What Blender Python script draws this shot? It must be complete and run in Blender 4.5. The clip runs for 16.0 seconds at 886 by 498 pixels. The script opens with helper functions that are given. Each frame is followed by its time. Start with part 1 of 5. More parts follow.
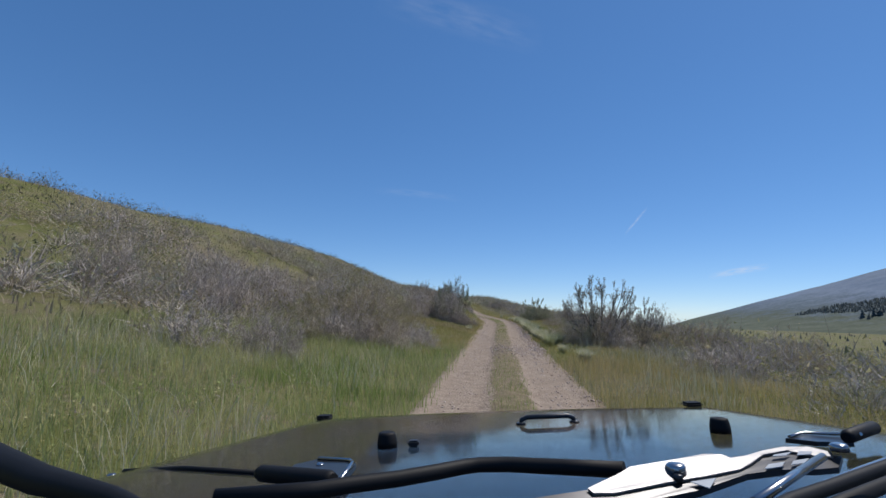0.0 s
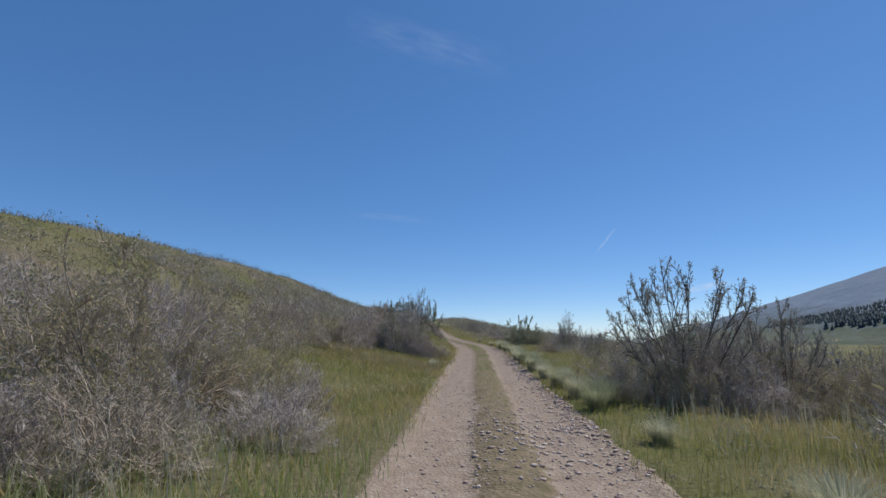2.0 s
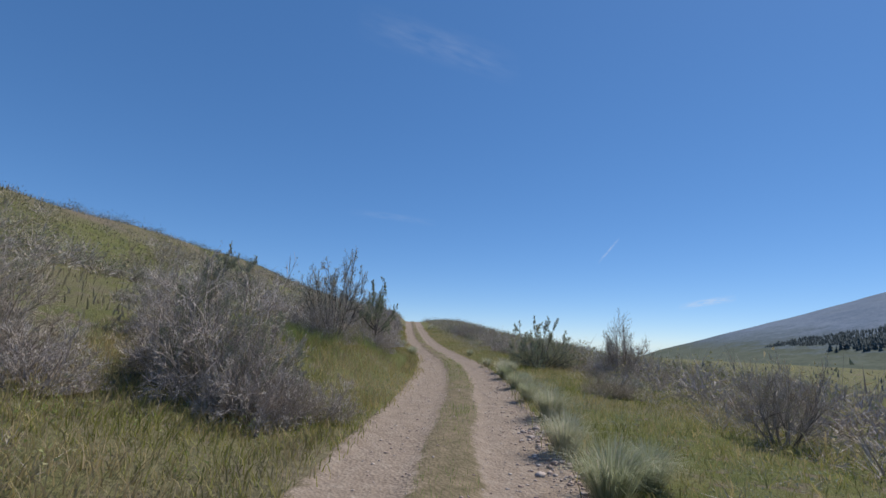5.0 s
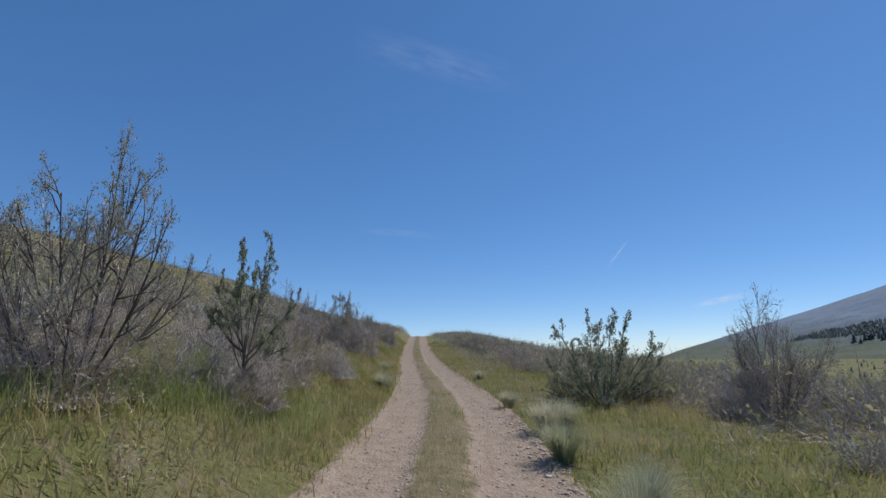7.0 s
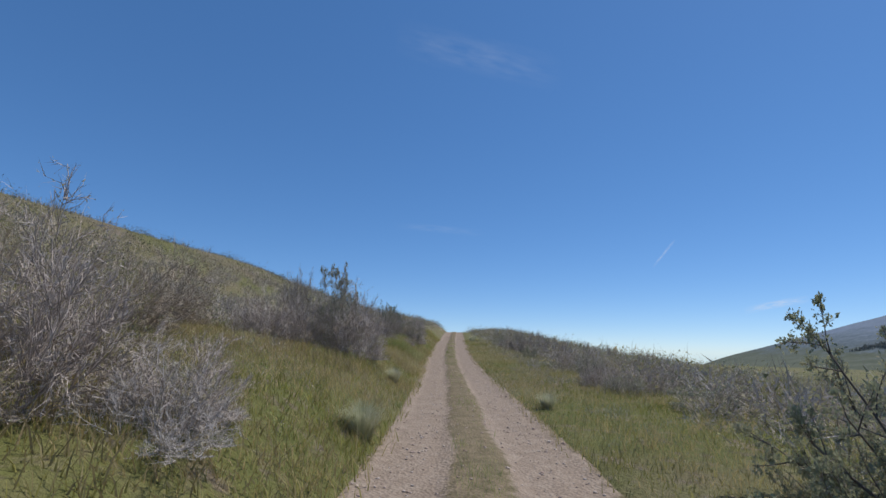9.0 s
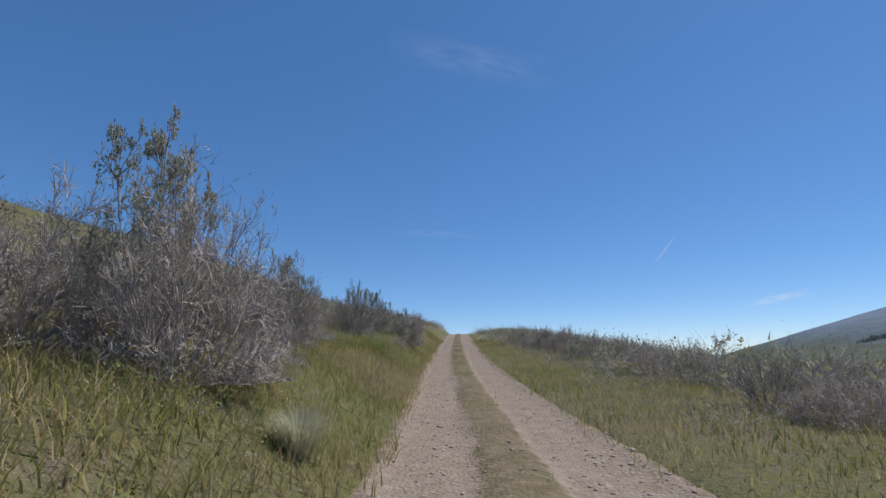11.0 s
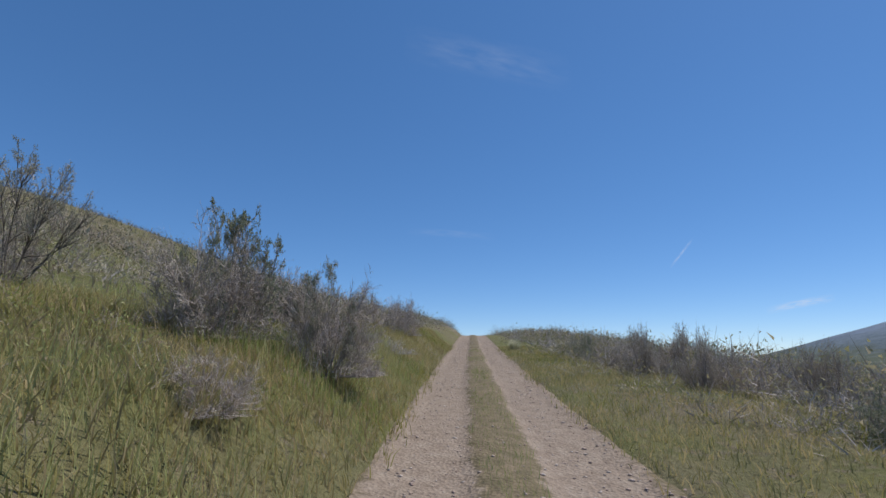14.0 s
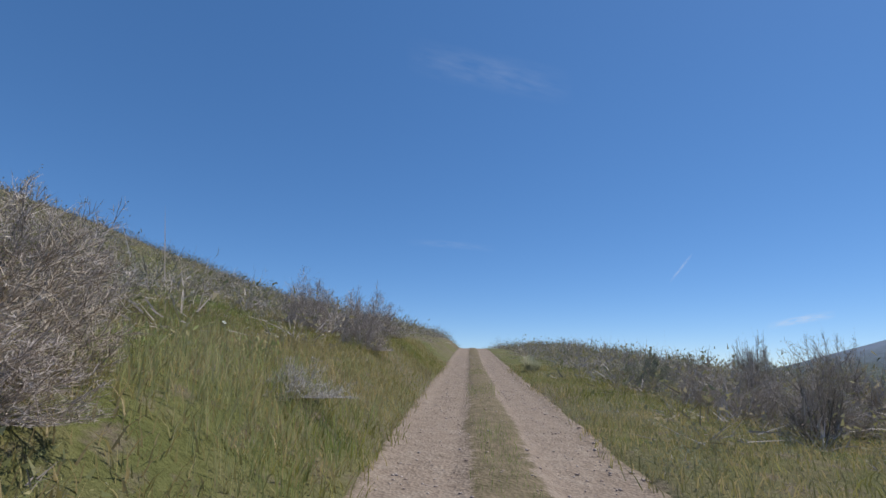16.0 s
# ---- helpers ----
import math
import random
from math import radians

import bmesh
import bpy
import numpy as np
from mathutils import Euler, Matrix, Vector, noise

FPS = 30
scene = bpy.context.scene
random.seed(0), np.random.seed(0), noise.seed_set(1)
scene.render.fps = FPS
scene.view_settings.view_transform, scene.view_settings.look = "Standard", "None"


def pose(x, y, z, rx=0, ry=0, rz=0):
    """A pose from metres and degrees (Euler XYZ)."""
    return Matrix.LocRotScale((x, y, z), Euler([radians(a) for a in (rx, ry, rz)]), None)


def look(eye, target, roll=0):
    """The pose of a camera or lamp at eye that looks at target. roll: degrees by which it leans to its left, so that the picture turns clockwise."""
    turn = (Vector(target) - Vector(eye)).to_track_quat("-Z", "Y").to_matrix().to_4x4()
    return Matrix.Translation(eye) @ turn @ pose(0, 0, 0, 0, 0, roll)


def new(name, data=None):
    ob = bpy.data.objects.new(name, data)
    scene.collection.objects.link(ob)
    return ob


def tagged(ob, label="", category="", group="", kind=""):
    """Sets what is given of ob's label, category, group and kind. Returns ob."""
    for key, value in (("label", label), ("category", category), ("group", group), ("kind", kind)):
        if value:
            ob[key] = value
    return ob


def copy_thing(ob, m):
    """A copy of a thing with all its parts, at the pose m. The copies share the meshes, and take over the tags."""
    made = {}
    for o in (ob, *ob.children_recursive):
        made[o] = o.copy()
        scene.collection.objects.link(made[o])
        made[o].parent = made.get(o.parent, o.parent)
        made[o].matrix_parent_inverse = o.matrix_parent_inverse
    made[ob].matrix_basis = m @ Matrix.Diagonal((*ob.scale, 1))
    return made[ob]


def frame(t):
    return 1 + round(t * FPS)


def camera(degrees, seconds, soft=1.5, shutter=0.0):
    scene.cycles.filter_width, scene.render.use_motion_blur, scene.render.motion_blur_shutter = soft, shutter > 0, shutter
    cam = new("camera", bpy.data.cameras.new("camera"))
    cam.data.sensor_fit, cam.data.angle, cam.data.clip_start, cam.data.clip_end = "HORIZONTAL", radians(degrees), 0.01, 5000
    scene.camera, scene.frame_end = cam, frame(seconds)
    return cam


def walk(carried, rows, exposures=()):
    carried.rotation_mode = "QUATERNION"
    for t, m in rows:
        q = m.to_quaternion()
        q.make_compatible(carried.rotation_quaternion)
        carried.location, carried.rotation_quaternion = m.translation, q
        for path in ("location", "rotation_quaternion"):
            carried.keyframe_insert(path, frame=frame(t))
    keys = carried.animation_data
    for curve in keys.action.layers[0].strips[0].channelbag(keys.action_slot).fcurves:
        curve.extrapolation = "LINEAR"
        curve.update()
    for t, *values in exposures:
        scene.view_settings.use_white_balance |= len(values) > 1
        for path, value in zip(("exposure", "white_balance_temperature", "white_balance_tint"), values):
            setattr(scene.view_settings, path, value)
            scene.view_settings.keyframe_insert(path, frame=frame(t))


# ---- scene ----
cam = camera(86.0, 16.0, 1.5, 0.0)
PATH = [
    (0, (0.640, -0.244, 2.347), (0.666, 1.739, 2.607), 1.3),
    (0.5, (0.811, 2.353, 2.255), (0.850, 4.323, 2.599), -0.3),
    (1, (1.079, 5.068, 2.379), (1.166, 7.029, 2.761), 0.3),
    (1.5, (1.571, 7.745, 2.440), (1.698, 9.704, 2.821), -1.9),
    (2, (1.866, 10.305, 2.429), (2.000, 12.268, 2.786), -0.5),
    (2.5, (2.167, 12.671, 2.417), (2.307, 14.636, 2.761), -1.0),
    (3, (2.514, 15.054, 2.382), (2.656, 17.018, 2.729), 0.1),
    (3.5, (2.908, 17.912, 2.358), (3.060, 19.875, 2.708), 0.3),
    (4, (3.252, 20.621, 2.338), (3.400, 22.582, 2.704), 1.5),
    (4.2, (3.453, 21.591, 2.456), (3.590, 23.553, 2.822), 2.2),
    (6.3, (5.731, 32.210, 2.841), (5.841, 34.170, 3.225), 2.5),
    (6.5, (5.744, 33.168, 2.825), (5.852, 35.125, 3.223), 2.9),
    (7, (5.971, 35.379, 2.880), (6.064, 37.331, 3.302), -0.9),
    (7.5, (6.036, 37.508, 2.917), (6.056, 39.462, 3.342), 2.7),
    (8, (6.103, 39.581, 2.959), (6.071, 41.537, 3.374), 3.0),
    (8.5, (6.140, 41.603, 3.042), (6.089, 43.557, 3.465), 1.7),
    (9, (6.241, 43.488, 3.123), (6.169, 45.445, 3.530), 1.1),
    (9.2, (6.240, 44.357, 3.148), (6.161, 46.317, 3.537), 1.4),
    (11.3, (5.744, 56.012, 2.961), (5.666, 57.962, 3.402), -1.2),
    (11.5, (5.790, 57.418, 3.058), (5.688, 59.365, 3.505), -0.8),
    (12, (5.670, 60.252, 3.143), (5.552, 62.200, 3.581), -0.2),
    (12.5, (5.611, 62.937, 3.369), (5.479, 64.886, 3.799), -0.1),
    (13, (5.454, 65.436, 3.484), (5.330, 67.385, 3.915), -0.5),
    (13.5, (5.374, 67.878, 3.544), (5.258, 69.824, 3.991), -1.3),
    (14, (5.353, 69.988, 3.696), (5.228, 71.937, 4.124), 0.3),
    (14.5, (5.345, 72.139, 3.770), (5.217, 74.090, 4.192), 0.9),
    (15, (5.334, 74.054, 3.870), (5.201, 76.001, 4.309), 0.6),
    (15.5, (5.268, 75.882, 3.912), (5.136, 77.824, 4.372), 0.2),
    (16, (5.210, 77.709, 4.075), (5.087, 79.648, 4.549), 1.1),
]
walk(cam, [(t, look(eye, target, roll)) for t, eye, target, roll in PATH])

# ---- light ----
SUN_ELEVATION, SUN_AZIMUTH = radians(58), radians(60)      # azimuth: from +y towards +x
world = bpy.data.worlds.new("sky")
scene.world = world
world.use_nodes = True
wn = world.node_tree
sky = wn.nodes.new("ShaderNodeTexSky")
sky.sky_type = "NISHITA"
sky.sun_disc = False
sky.sun_elevation, sky.sun_rotation = SUN_ELEVATION, SUN_AZIMUTH
sky.altitude, sky.air_density, sky.dust_density, sky.ozone_density = 4000, 1.0, 1.5, 3.0
wn.nodes["Background"].inputs["Strength"].default_value = 0.146
clear = wn.nodes.new("ShaderNodeHueSaturation")      # the deep blue of dry mountain air
clear.inputs["Saturation"].default_value = 1.41
even = wn.nodes.new("ShaderNodeGamma")      # thin haze evens the brightness between zenith and horizon
even.inputs["Gamma"].default_value = 0.66
wn.links.new(sky.outputs[0], even.inputs["Color"])
wn.links.new(even.outputs[0], clear.inputs["Color"])
cool = wn.nodes.new("ShaderNodeMix")
cool.data_type, cool.blend_type = "RGBA", "MULTIPLY"
cool.inputs["Factor"].default_value, cool.inputs["B"].default_value = 1.0, (1.23, 1.36, 1.56, 1)
wn.links.new(clear.outputs[0], cool.inputs["A"])
wn.links.new(cool.outputs["Result"], wn.nodes["Background"].inputs["Color"])
sun = new("sun", bpy.data.lights.new("sun", "SUN"))
sun.data.energy, sun.data.angle, sun.data.color = 3.8, radians(0.53), (1.0, 0.95, 0.88)
sun_way = Vector((math.cos(SUN_ELEVATION) * math.sin(SUN_AZIMUTH), math.cos(SUN_ELEVATION) * math.cos(SUN_AZIMUTH), math.sin(SUN_ELEVATION)))
sun.matrix_world = look(Vector((0, 0, 60)), Vector((0, 0, 60)) - sun_way)


# ---- small tools ----
def lattice(ix, iy, seed):
    h = (ix.astype(np.int64) * 374761393 + iy.astype(np.int64) * 668265263 + seed * 974634737) & 0x7FFFFFFF
    h = ((h ^ (h >> 13)) * 1274126177) & 0x7FFFFFFF
    return ((h ^ (h >> 16)) & 0xFFFF) / 65535.0


def value_noise(x, y, size, seed=0, octaves=3):
    """Smooth noise in -1..1 over arrays of places, with features about size metres across."""
    x, y = np.asarray(x, float) / size, np.asarray(y, float) / size
    total, weight = 0.0, 0.0
    for k in range(octaves):
        f = 2.0**k
        ix, iy = np.floor(x * f), np.floor(y * f)
        tx, ty = x * f - ix, y * f - iy
        tx, ty = tx * tx * (3 - 2 * tx), ty * ty * (3 - 2 * ty)
        a, b = lattice(ix, iy, seed + k), lattice(ix + 1, iy, seed + k)
        c, d = lattice(ix, iy + 1, seed + k), lattice(ix + 1, iy + 1, seed + k)
        total = total + ((a * (1 - tx) + b * tx) * (1 - ty) + (c * (1 - tx) + d * tx) * ty) / f
        weight += 1 / f
    return total / weight * 2 - 1


def glide(x, xs, ys):
    """A smooth curve through the given places."""
    x = np.asarray(x, float)
    xs, ys = np.array(xs, float), np.array(ys, float)
    m = np.gradient(ys, xs)
    i = np.clip(np.searchsorted(xs, x) - 1, 0, len(xs) - 2)
    h = xs[i + 1] - xs[i]
    t = np.clip((x - xs[i]) / h, 0, 1)
    return (ys[i] * (2 * t**3 - 3 * t**2 + 1) + h * m[i] * (t**3 - 2 * t**2 + t) + ys[i + 1] * (3 * t**2 - 2 * t**3) + h * m[i + 1] * (t**3 - t**2))


def mesh_of(name, verts, faces, material, smooth=False):
    """A mesh from arrays: faces is one array (all of one size) or a list of such arrays."""
    me = bpy.data.meshes.new(name)
    verts = np.asarray(verts, np.float32)
    groups = [np.asarray(f, np.int32) for f in (faces if isinstance(faces, list) else [faces]) if len(f)]
    me.vertices.add(len(verts))
    me.vertices.foreach_set("co", verts.ravel())
    loops = np.concatenate([g.ravel() for g in groups])
    sizes = np.concatenate([np.full(len(g), g.shape[1], np.int32) for g in groups])
    me.loops.add(len(loops))
    me.loops.foreach_set("vertex_index", loops)
    me.polygons.add(len(sizes))
    me.polygons.foreach_set("loop_start", np.concatenate([[0], np.cumsum(sizes)[:-1]]).astype(np.int32))
    if smooth:
        me.polygons.foreach_set("use_smooth", np.ones(len(sizes), bool))
    me.update(calc_edges=True)
    me.validate()
    if material:
        me.materials.append(material)
    return me


def part(name, data, material, parent, label=""):
    """One mesh object, from a bmesh or a mesh, under a thing or a part."""
    if isinstance(data, bmesh.types.BMesh):
        me = bpy.data.meshes.new(name)
        data.to_mesh(me)
        data.free()
        if material:
            me.materials.append(material)
        data = me
    ob = new(name, data)
    ob.parent = parent
    return tagged(ob, label)


# ---- materials ----
def material(name, rough=0.8, metal=0.0, specular=0.3):
    m = bpy.data.materials.new(name)
    m.use_nodes = True
    b = m.node_tree.nodes["Principled BSDF"]
    b.inputs["Roughness"].default_value, b.inputs["Metallic"].default_value = rough, metal
    b.inputs["Specular IOR Level"].default_value = specular
    return m, m.node_tree, b


def node(tree, kind, **values):
    n = tree.nodes.new(kind)
    for key, value in values.items():
        n.inputs[key].default_value = value
    return n


def noise_node(tree, scale, detail=4.0, rough=0.55, coords="Position"):
    n = node(tree, "ShaderNodeTexNoise", Scale=scale, Detail=detail, Roughness=rough)
    if coords == "Position":
        tree.links.new(tree.nodes.new("ShaderNodeNewGeometry").outputs["Position"], n.inputs["Vector"])
    else:
        tree.links.new(tree.nodes.new("ShaderNodeTexCoord").outputs["Object"], n.inputs["Vector"])
    return n.outputs["Fac"]


def ramp(tree, fac, *stops):
    r = tree.nodes.new("ShaderNodeValToRGB")
    while len(r.color_ramp.elements) < len(stops):
        r.color_ramp.elements.new(0.5)
    for e, (at, colour) in zip(r.color_ramp.elements, stops):
        e.position, e.color = at, (*colour, 1)
    tree.links.new(fac, r.inputs["Fac"])
    return r.outputs["Color"]


def mix(tree, fac, a, b, mode="MIX"):
    m = tree.nodes.new("ShaderNodeMix")
    m.data_type, m.blend_type = "RGBA", mode
    for value, socket in ((fac, m.inputs["Factor"]), (a, m.inputs["A"]), (b, m.inputs["B"])):
        if isinstance(value, bpy.types.NodeSocket):
            tree.links.new(value, socket)
        else:
            socket.default_value = value if isinstance(value, float) else (*value, 1)
    return m.outputs["Result"]


def steps(tree, fac, low, high):
    m = node(tree, "ShaderNodeMapRange")
    m.inputs["From Min"].default_value, m.inputs["From Max"].default_value = low, high
    tree.links.new(fac, m.inputs["Value"])
    return m.outputs["Result"]


def bump(tree, bsdf, height, strength, distance):
    b = node(tree, "ShaderNodeBump", Strength=strength, Distance=distance)
    tree.links.new(height, b.inputs["Height"])
    tree.links.new(b.outputs["Normal"], bsdf.inputs["Normal"])


def ground_material():
    m, t, b = material("meadow_ground", 0.95, 0, 0.1)
    wide, mid, fine = noise_node(t, 0.09, 5), noise_node(t, 0.9, 6, 0.7), noise_node(t, 14, 4, 0.7)
    grass = ramp(t, mid, (0.3, (0.125, 0.145, 0.045)), (0.5, (0.18, 0.185, 0.065)), (0.7, (0.24, 0.215, 0.105)))
    dry = ramp(t, fine, (0.3, (0.17, 0.135, 0.095)), (0.7, (0.30, 0.25, 0.17)))
    colour = mix(t, steps(t, wide, 0.46, 0.68), grass, dry)
    litter = noise_node(t, 2.3, 5, 0.65)
    colour = mix(t, steps(t, litter, 0.54, 0.66), colour, dry)
    colour = mix(t, steps(t, fine, 0.25, 0.8), mix(t, 1.0, colour, (0.62, 0.62, 0.62), "MULTIPLY"), colour)
    t.links.new(colour, b.inputs["Base Color"])
    bump(t, b, fine, 0.9, 0.08)
    return m


def road_material():
    m, t, b = material("gravel_track", 0.95, 0, 0.15)
    wide, mid, fine = noise_node(t, 0.5, 4), noise_node(t, 5, 6, 0.7), noise_node(t, 45, 3, 0.6)
    dirt = ramp(t, mid, (0.25, (0.26, 0.20, 0.15)), (0.5, (0.36, 0.285, 0.22)), (0.75, (0.46, 0.385, 0.305)))
    dirt = mix(t, steps(t, fine, 0.3, 0.75), mix(t, 1.0, dirt, (0.62, 0.6, 0.58), "MULTIPLY"), dirt)
    soil = ramp(t, mid, (0.3, (0.11, 0.095, 0.05)), (0.7, (0.26, 0.20, 0.13)))
    worn = t.nodes.new("ShaderNodeAttribute")
    worn.attribute_name = "worn"
    edge = t.nodes.new("ShaderNodeMath")
    edge.operation = "ADD"
    t.links.new(worn.outputs["Fac"], edge.inputs[0])
    t.links.new(steps(t, mid, 0.2, 0.8), edge.inputs[1])
    t.links.new(mix(t, steps(t, edge.outputs[0], 0.75, 1.15), soil, dirt), b.inputs["Base Color"])
    cell = node(t, "ShaderNodeTexVoronoi", Scale=22.0)
    t.links.new(t.nodes.new("ShaderNodeNewGeometry").outputs["Position"], cell.inputs["Vector"])
    bump(t, b, cell.outputs["Distance"], 0.6, 0.03)
    return m


def plant_material(name, dark, light, dry, share, rough=0.75, through_light=0.25):
    """Leaves or blades: each piece has its own tone, and a share of them is dry; thin, so some light passes."""
    m, t, b = material(name, rough, 0, 0.25)
    own = t.nodes.new("ShaderNodeNewGeometry").outputs["Random Per Island"]
    whole = t.nodes.new("ShaderNodeObjectInfo").outputs["Random"]
    patch = noise_node(t, 0.55, 4)
    green = mix(t, own, dark, light)
    dry_patch = noise_node(t, 0.28, 3)
    green = mix(t, steps(t, dry_patch, 0.42, 0.58), green, mix(t, 0.62, green, dry))
    green = mix(t, mix(t, 0.5, steps(t, whole, 0.0, 1.0), steps(t, patch, 0.3, 0.7)), mix(t, 1.0, green, (0.66, 0.74, 0.64), "MULTIPLY"), green)
    odd = t.nodes.new("ShaderNodeMath")
    odd.operation = "FRACT"
    seven = t.nodes.new("ShaderNodeMath")
    seven.operation = "MULTIPLY"
    seven.inputs[1].default_value = 7.31
    t.links.new(own, seven.inputs[0])
    t.links.new(seven.outputs[0], odd.inputs[0])
    level = t.nodes.new("ShaderNodeMath")
    level.operation = "ADD"
    t.links.new(odd.outputs[0], level.inputs[0])
    t.links.new(steps(t, patch, 0.25, 0.75), level.inputs[1])
    colour = mix(t, steps(t, level.outputs[0], 1.6 - share, 1.75 - share), green, dry)
    t.links.new(colour, b.inputs["Base Color"])
    thin = t.nodes.new("ShaderNodeBsdfTranslucent")
    t.links.new(colour, thin.inputs["Color"])
    both = node(t, "ShaderNodeMixShader", Fac=through_light)
    t.links.new(b.outputs[0], both.inputs[1])
    t.links.new(thin.outputs[0], both.inputs[2])
    t.links.new(both.outputs[0], t.nodes["Material Output"].inputs["Surface"])
    return m


def bark_material(name, dark, light):
    m, t, b = material(name, 0.9, 0, 0.2)
    grain = noise_node(t, 9, 5, 0.7, "Object")
    own = t.nodes.new("ShaderNodeNewGeometry").outputs["Random Per Island"]
    colour = mix(t, own, dark, light)
    t.links.new(mix(t, steps(t, grain, 0.3, 0.7), mix(t, 1.0, colour, (0.72, 0.70, 0.68), "MULTIPLY"), colour), b.inputs["Base Color"])
    return m


def stone_material():
    m, t, b = material("reddish_stone", 0.9, 0, 0.2)
    own = t.nodes.new("ShaderNodeNewGeometry").outputs["Random Per Island"]
    grain = noise_node(t, 25, 5, 0.7)
    colour = ramp(t, own, (0.0, (0.44, 0.325, 0.27)), (0.5, (0.56, 0.45, 0.385)), (1.0, (0.68, 0.585, 0.52)))
    t.links.new(mix(t, steps(t, grain, 0.3, 0.7), mix(t, 1.0, colour, (0.65, 0.63, 0.62), "MULTIPLY"), colour), b.inputs["Base Color"])
    bump(t, b, grain, 0.5, 0.02)
    return m


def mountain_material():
    m, t, b = material("hazed_brush_slope", 1.0, 0, 0.05)
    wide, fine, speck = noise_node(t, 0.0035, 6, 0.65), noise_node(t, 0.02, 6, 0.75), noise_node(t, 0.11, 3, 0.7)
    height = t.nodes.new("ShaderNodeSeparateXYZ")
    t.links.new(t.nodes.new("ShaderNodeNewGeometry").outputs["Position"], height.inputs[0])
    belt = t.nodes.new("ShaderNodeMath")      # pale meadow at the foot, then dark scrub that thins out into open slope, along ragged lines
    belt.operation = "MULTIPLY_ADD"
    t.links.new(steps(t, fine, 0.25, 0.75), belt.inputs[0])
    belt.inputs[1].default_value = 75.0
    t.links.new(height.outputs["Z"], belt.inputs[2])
    # haze of the distance is put into these blue-grey slope colours
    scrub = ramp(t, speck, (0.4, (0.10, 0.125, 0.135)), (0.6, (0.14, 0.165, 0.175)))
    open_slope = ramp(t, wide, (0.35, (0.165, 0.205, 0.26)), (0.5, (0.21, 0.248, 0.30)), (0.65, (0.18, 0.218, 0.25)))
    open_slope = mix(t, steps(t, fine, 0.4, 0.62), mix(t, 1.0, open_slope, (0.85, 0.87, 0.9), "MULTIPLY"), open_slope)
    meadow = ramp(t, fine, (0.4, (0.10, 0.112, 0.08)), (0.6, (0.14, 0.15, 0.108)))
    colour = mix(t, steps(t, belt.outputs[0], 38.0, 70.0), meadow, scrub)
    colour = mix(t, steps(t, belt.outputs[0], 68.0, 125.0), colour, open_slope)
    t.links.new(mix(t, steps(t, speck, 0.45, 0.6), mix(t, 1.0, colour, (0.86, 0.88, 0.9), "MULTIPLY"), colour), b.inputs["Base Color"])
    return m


def flower_material(name, colour):
    m, t, b = material(name, 0.6, 0, 0.2)
    own = t.nodes.new("ShaderNodeNewGeometry").outputs["Random Per Island"]
    t.links.new(mix(t, own, colour, tuple(0.8 * c for c in colour)), b.inputs["Base Color"])
    return m


def cloud_material(name, strength, grain):
    """Thin ice cloud: lets the sky through, and thins out towards its edges; its sunlit white is put in as a glow."""
    m, t, b = material(name, 1.0, 0, 0.0)
    coords = t.nodes.new("ShaderNodeTexCoord")
    split = t.nodes.new("ShaderNodeSeparateXYZ")
    t.links.new(coords.outputs["UV"], split.inputs[0])
    fade = None
    for axis, power in (("X", 0.9), ("Y", 1.4)):
        part_of = t.nodes.new("ShaderNodeMath")
        part_of.operation = "SINE"
        turn = t.nodes.new("ShaderNodeMath")
        turn.operation = "MULTIPLY"
        turn.inputs[1].default_value = math.pi
        t.links.new(split.outputs[axis], turn.inputs[0])
        t.links.new(turn.outputs[0], part_of.inputs[0])
        lifted = t.nodes.new("ShaderNodeMath")
        lifted.operation = "POWER"
        lifted.inputs[1].default_value = power
        t.links.new(part_of.outputs[0], lifted.inputs[0])
        if fade is None:
            fade = lifted.outputs[0]
        else:
            both = t.nodes.new("ShaderNodeMath")
            both.operation = "MULTIPLY"
            t.links.new(fade, both.inputs[0])
            t.links.new(lifted.outputs[0], both.inputs[1])
            fade = both.outputs[0]
    streak = t.nodes.new("ShaderNodeMapping")
    streak.inputs["Scale"].default_value = (3.0, grain, 1.0)
    t.links.new(coords.outputs["UV"], streak.inputs["Vector"])
    wool = node(t, "ShaderNodeTexNoise", Scale=2.0, Detail=5.0)
    t.links.new(streak.outputs[0], wool.inputs["Vector"])
    amount = t.nodes.new("ShaderNodeMath")
    amount.operation = "MULTIPLY"
    t.links.new(fade, amount.inputs[0])
    t.links.new(steps(t, wool.outputs["Fac"], 0.3, 0.75), amount.inputs[1])
    last = t.nodes.new("ShaderNodeMath")
    last.operation = "MULTIPLY"
    last.inputs[1].default_value = strength
    t.links.new(amount.outputs[0], last.inputs[0])
    clear_air, white, cover = t.nodes.new("ShaderNodeBsdfTransparent"), t.nodes.new("ShaderNodeEmission"), t.nodes.new("ShaderNodeMixShader")
    white.inputs["Color"].default_value, white.inputs["Strength"].default_value = (0.86, 0.9, 1.0, 1), 0.8
    t.links.new(last.outputs[0], cover.inputs["Fac"])
    t.links.new(clear_air.outputs[0], cover.inputs[1])
    t.links.new(white.outputs[0], cover.inputs[2])
    t.links.new(cover.outputs[0], t.nodes["Material Output"].inputs["Surface"])
    return m


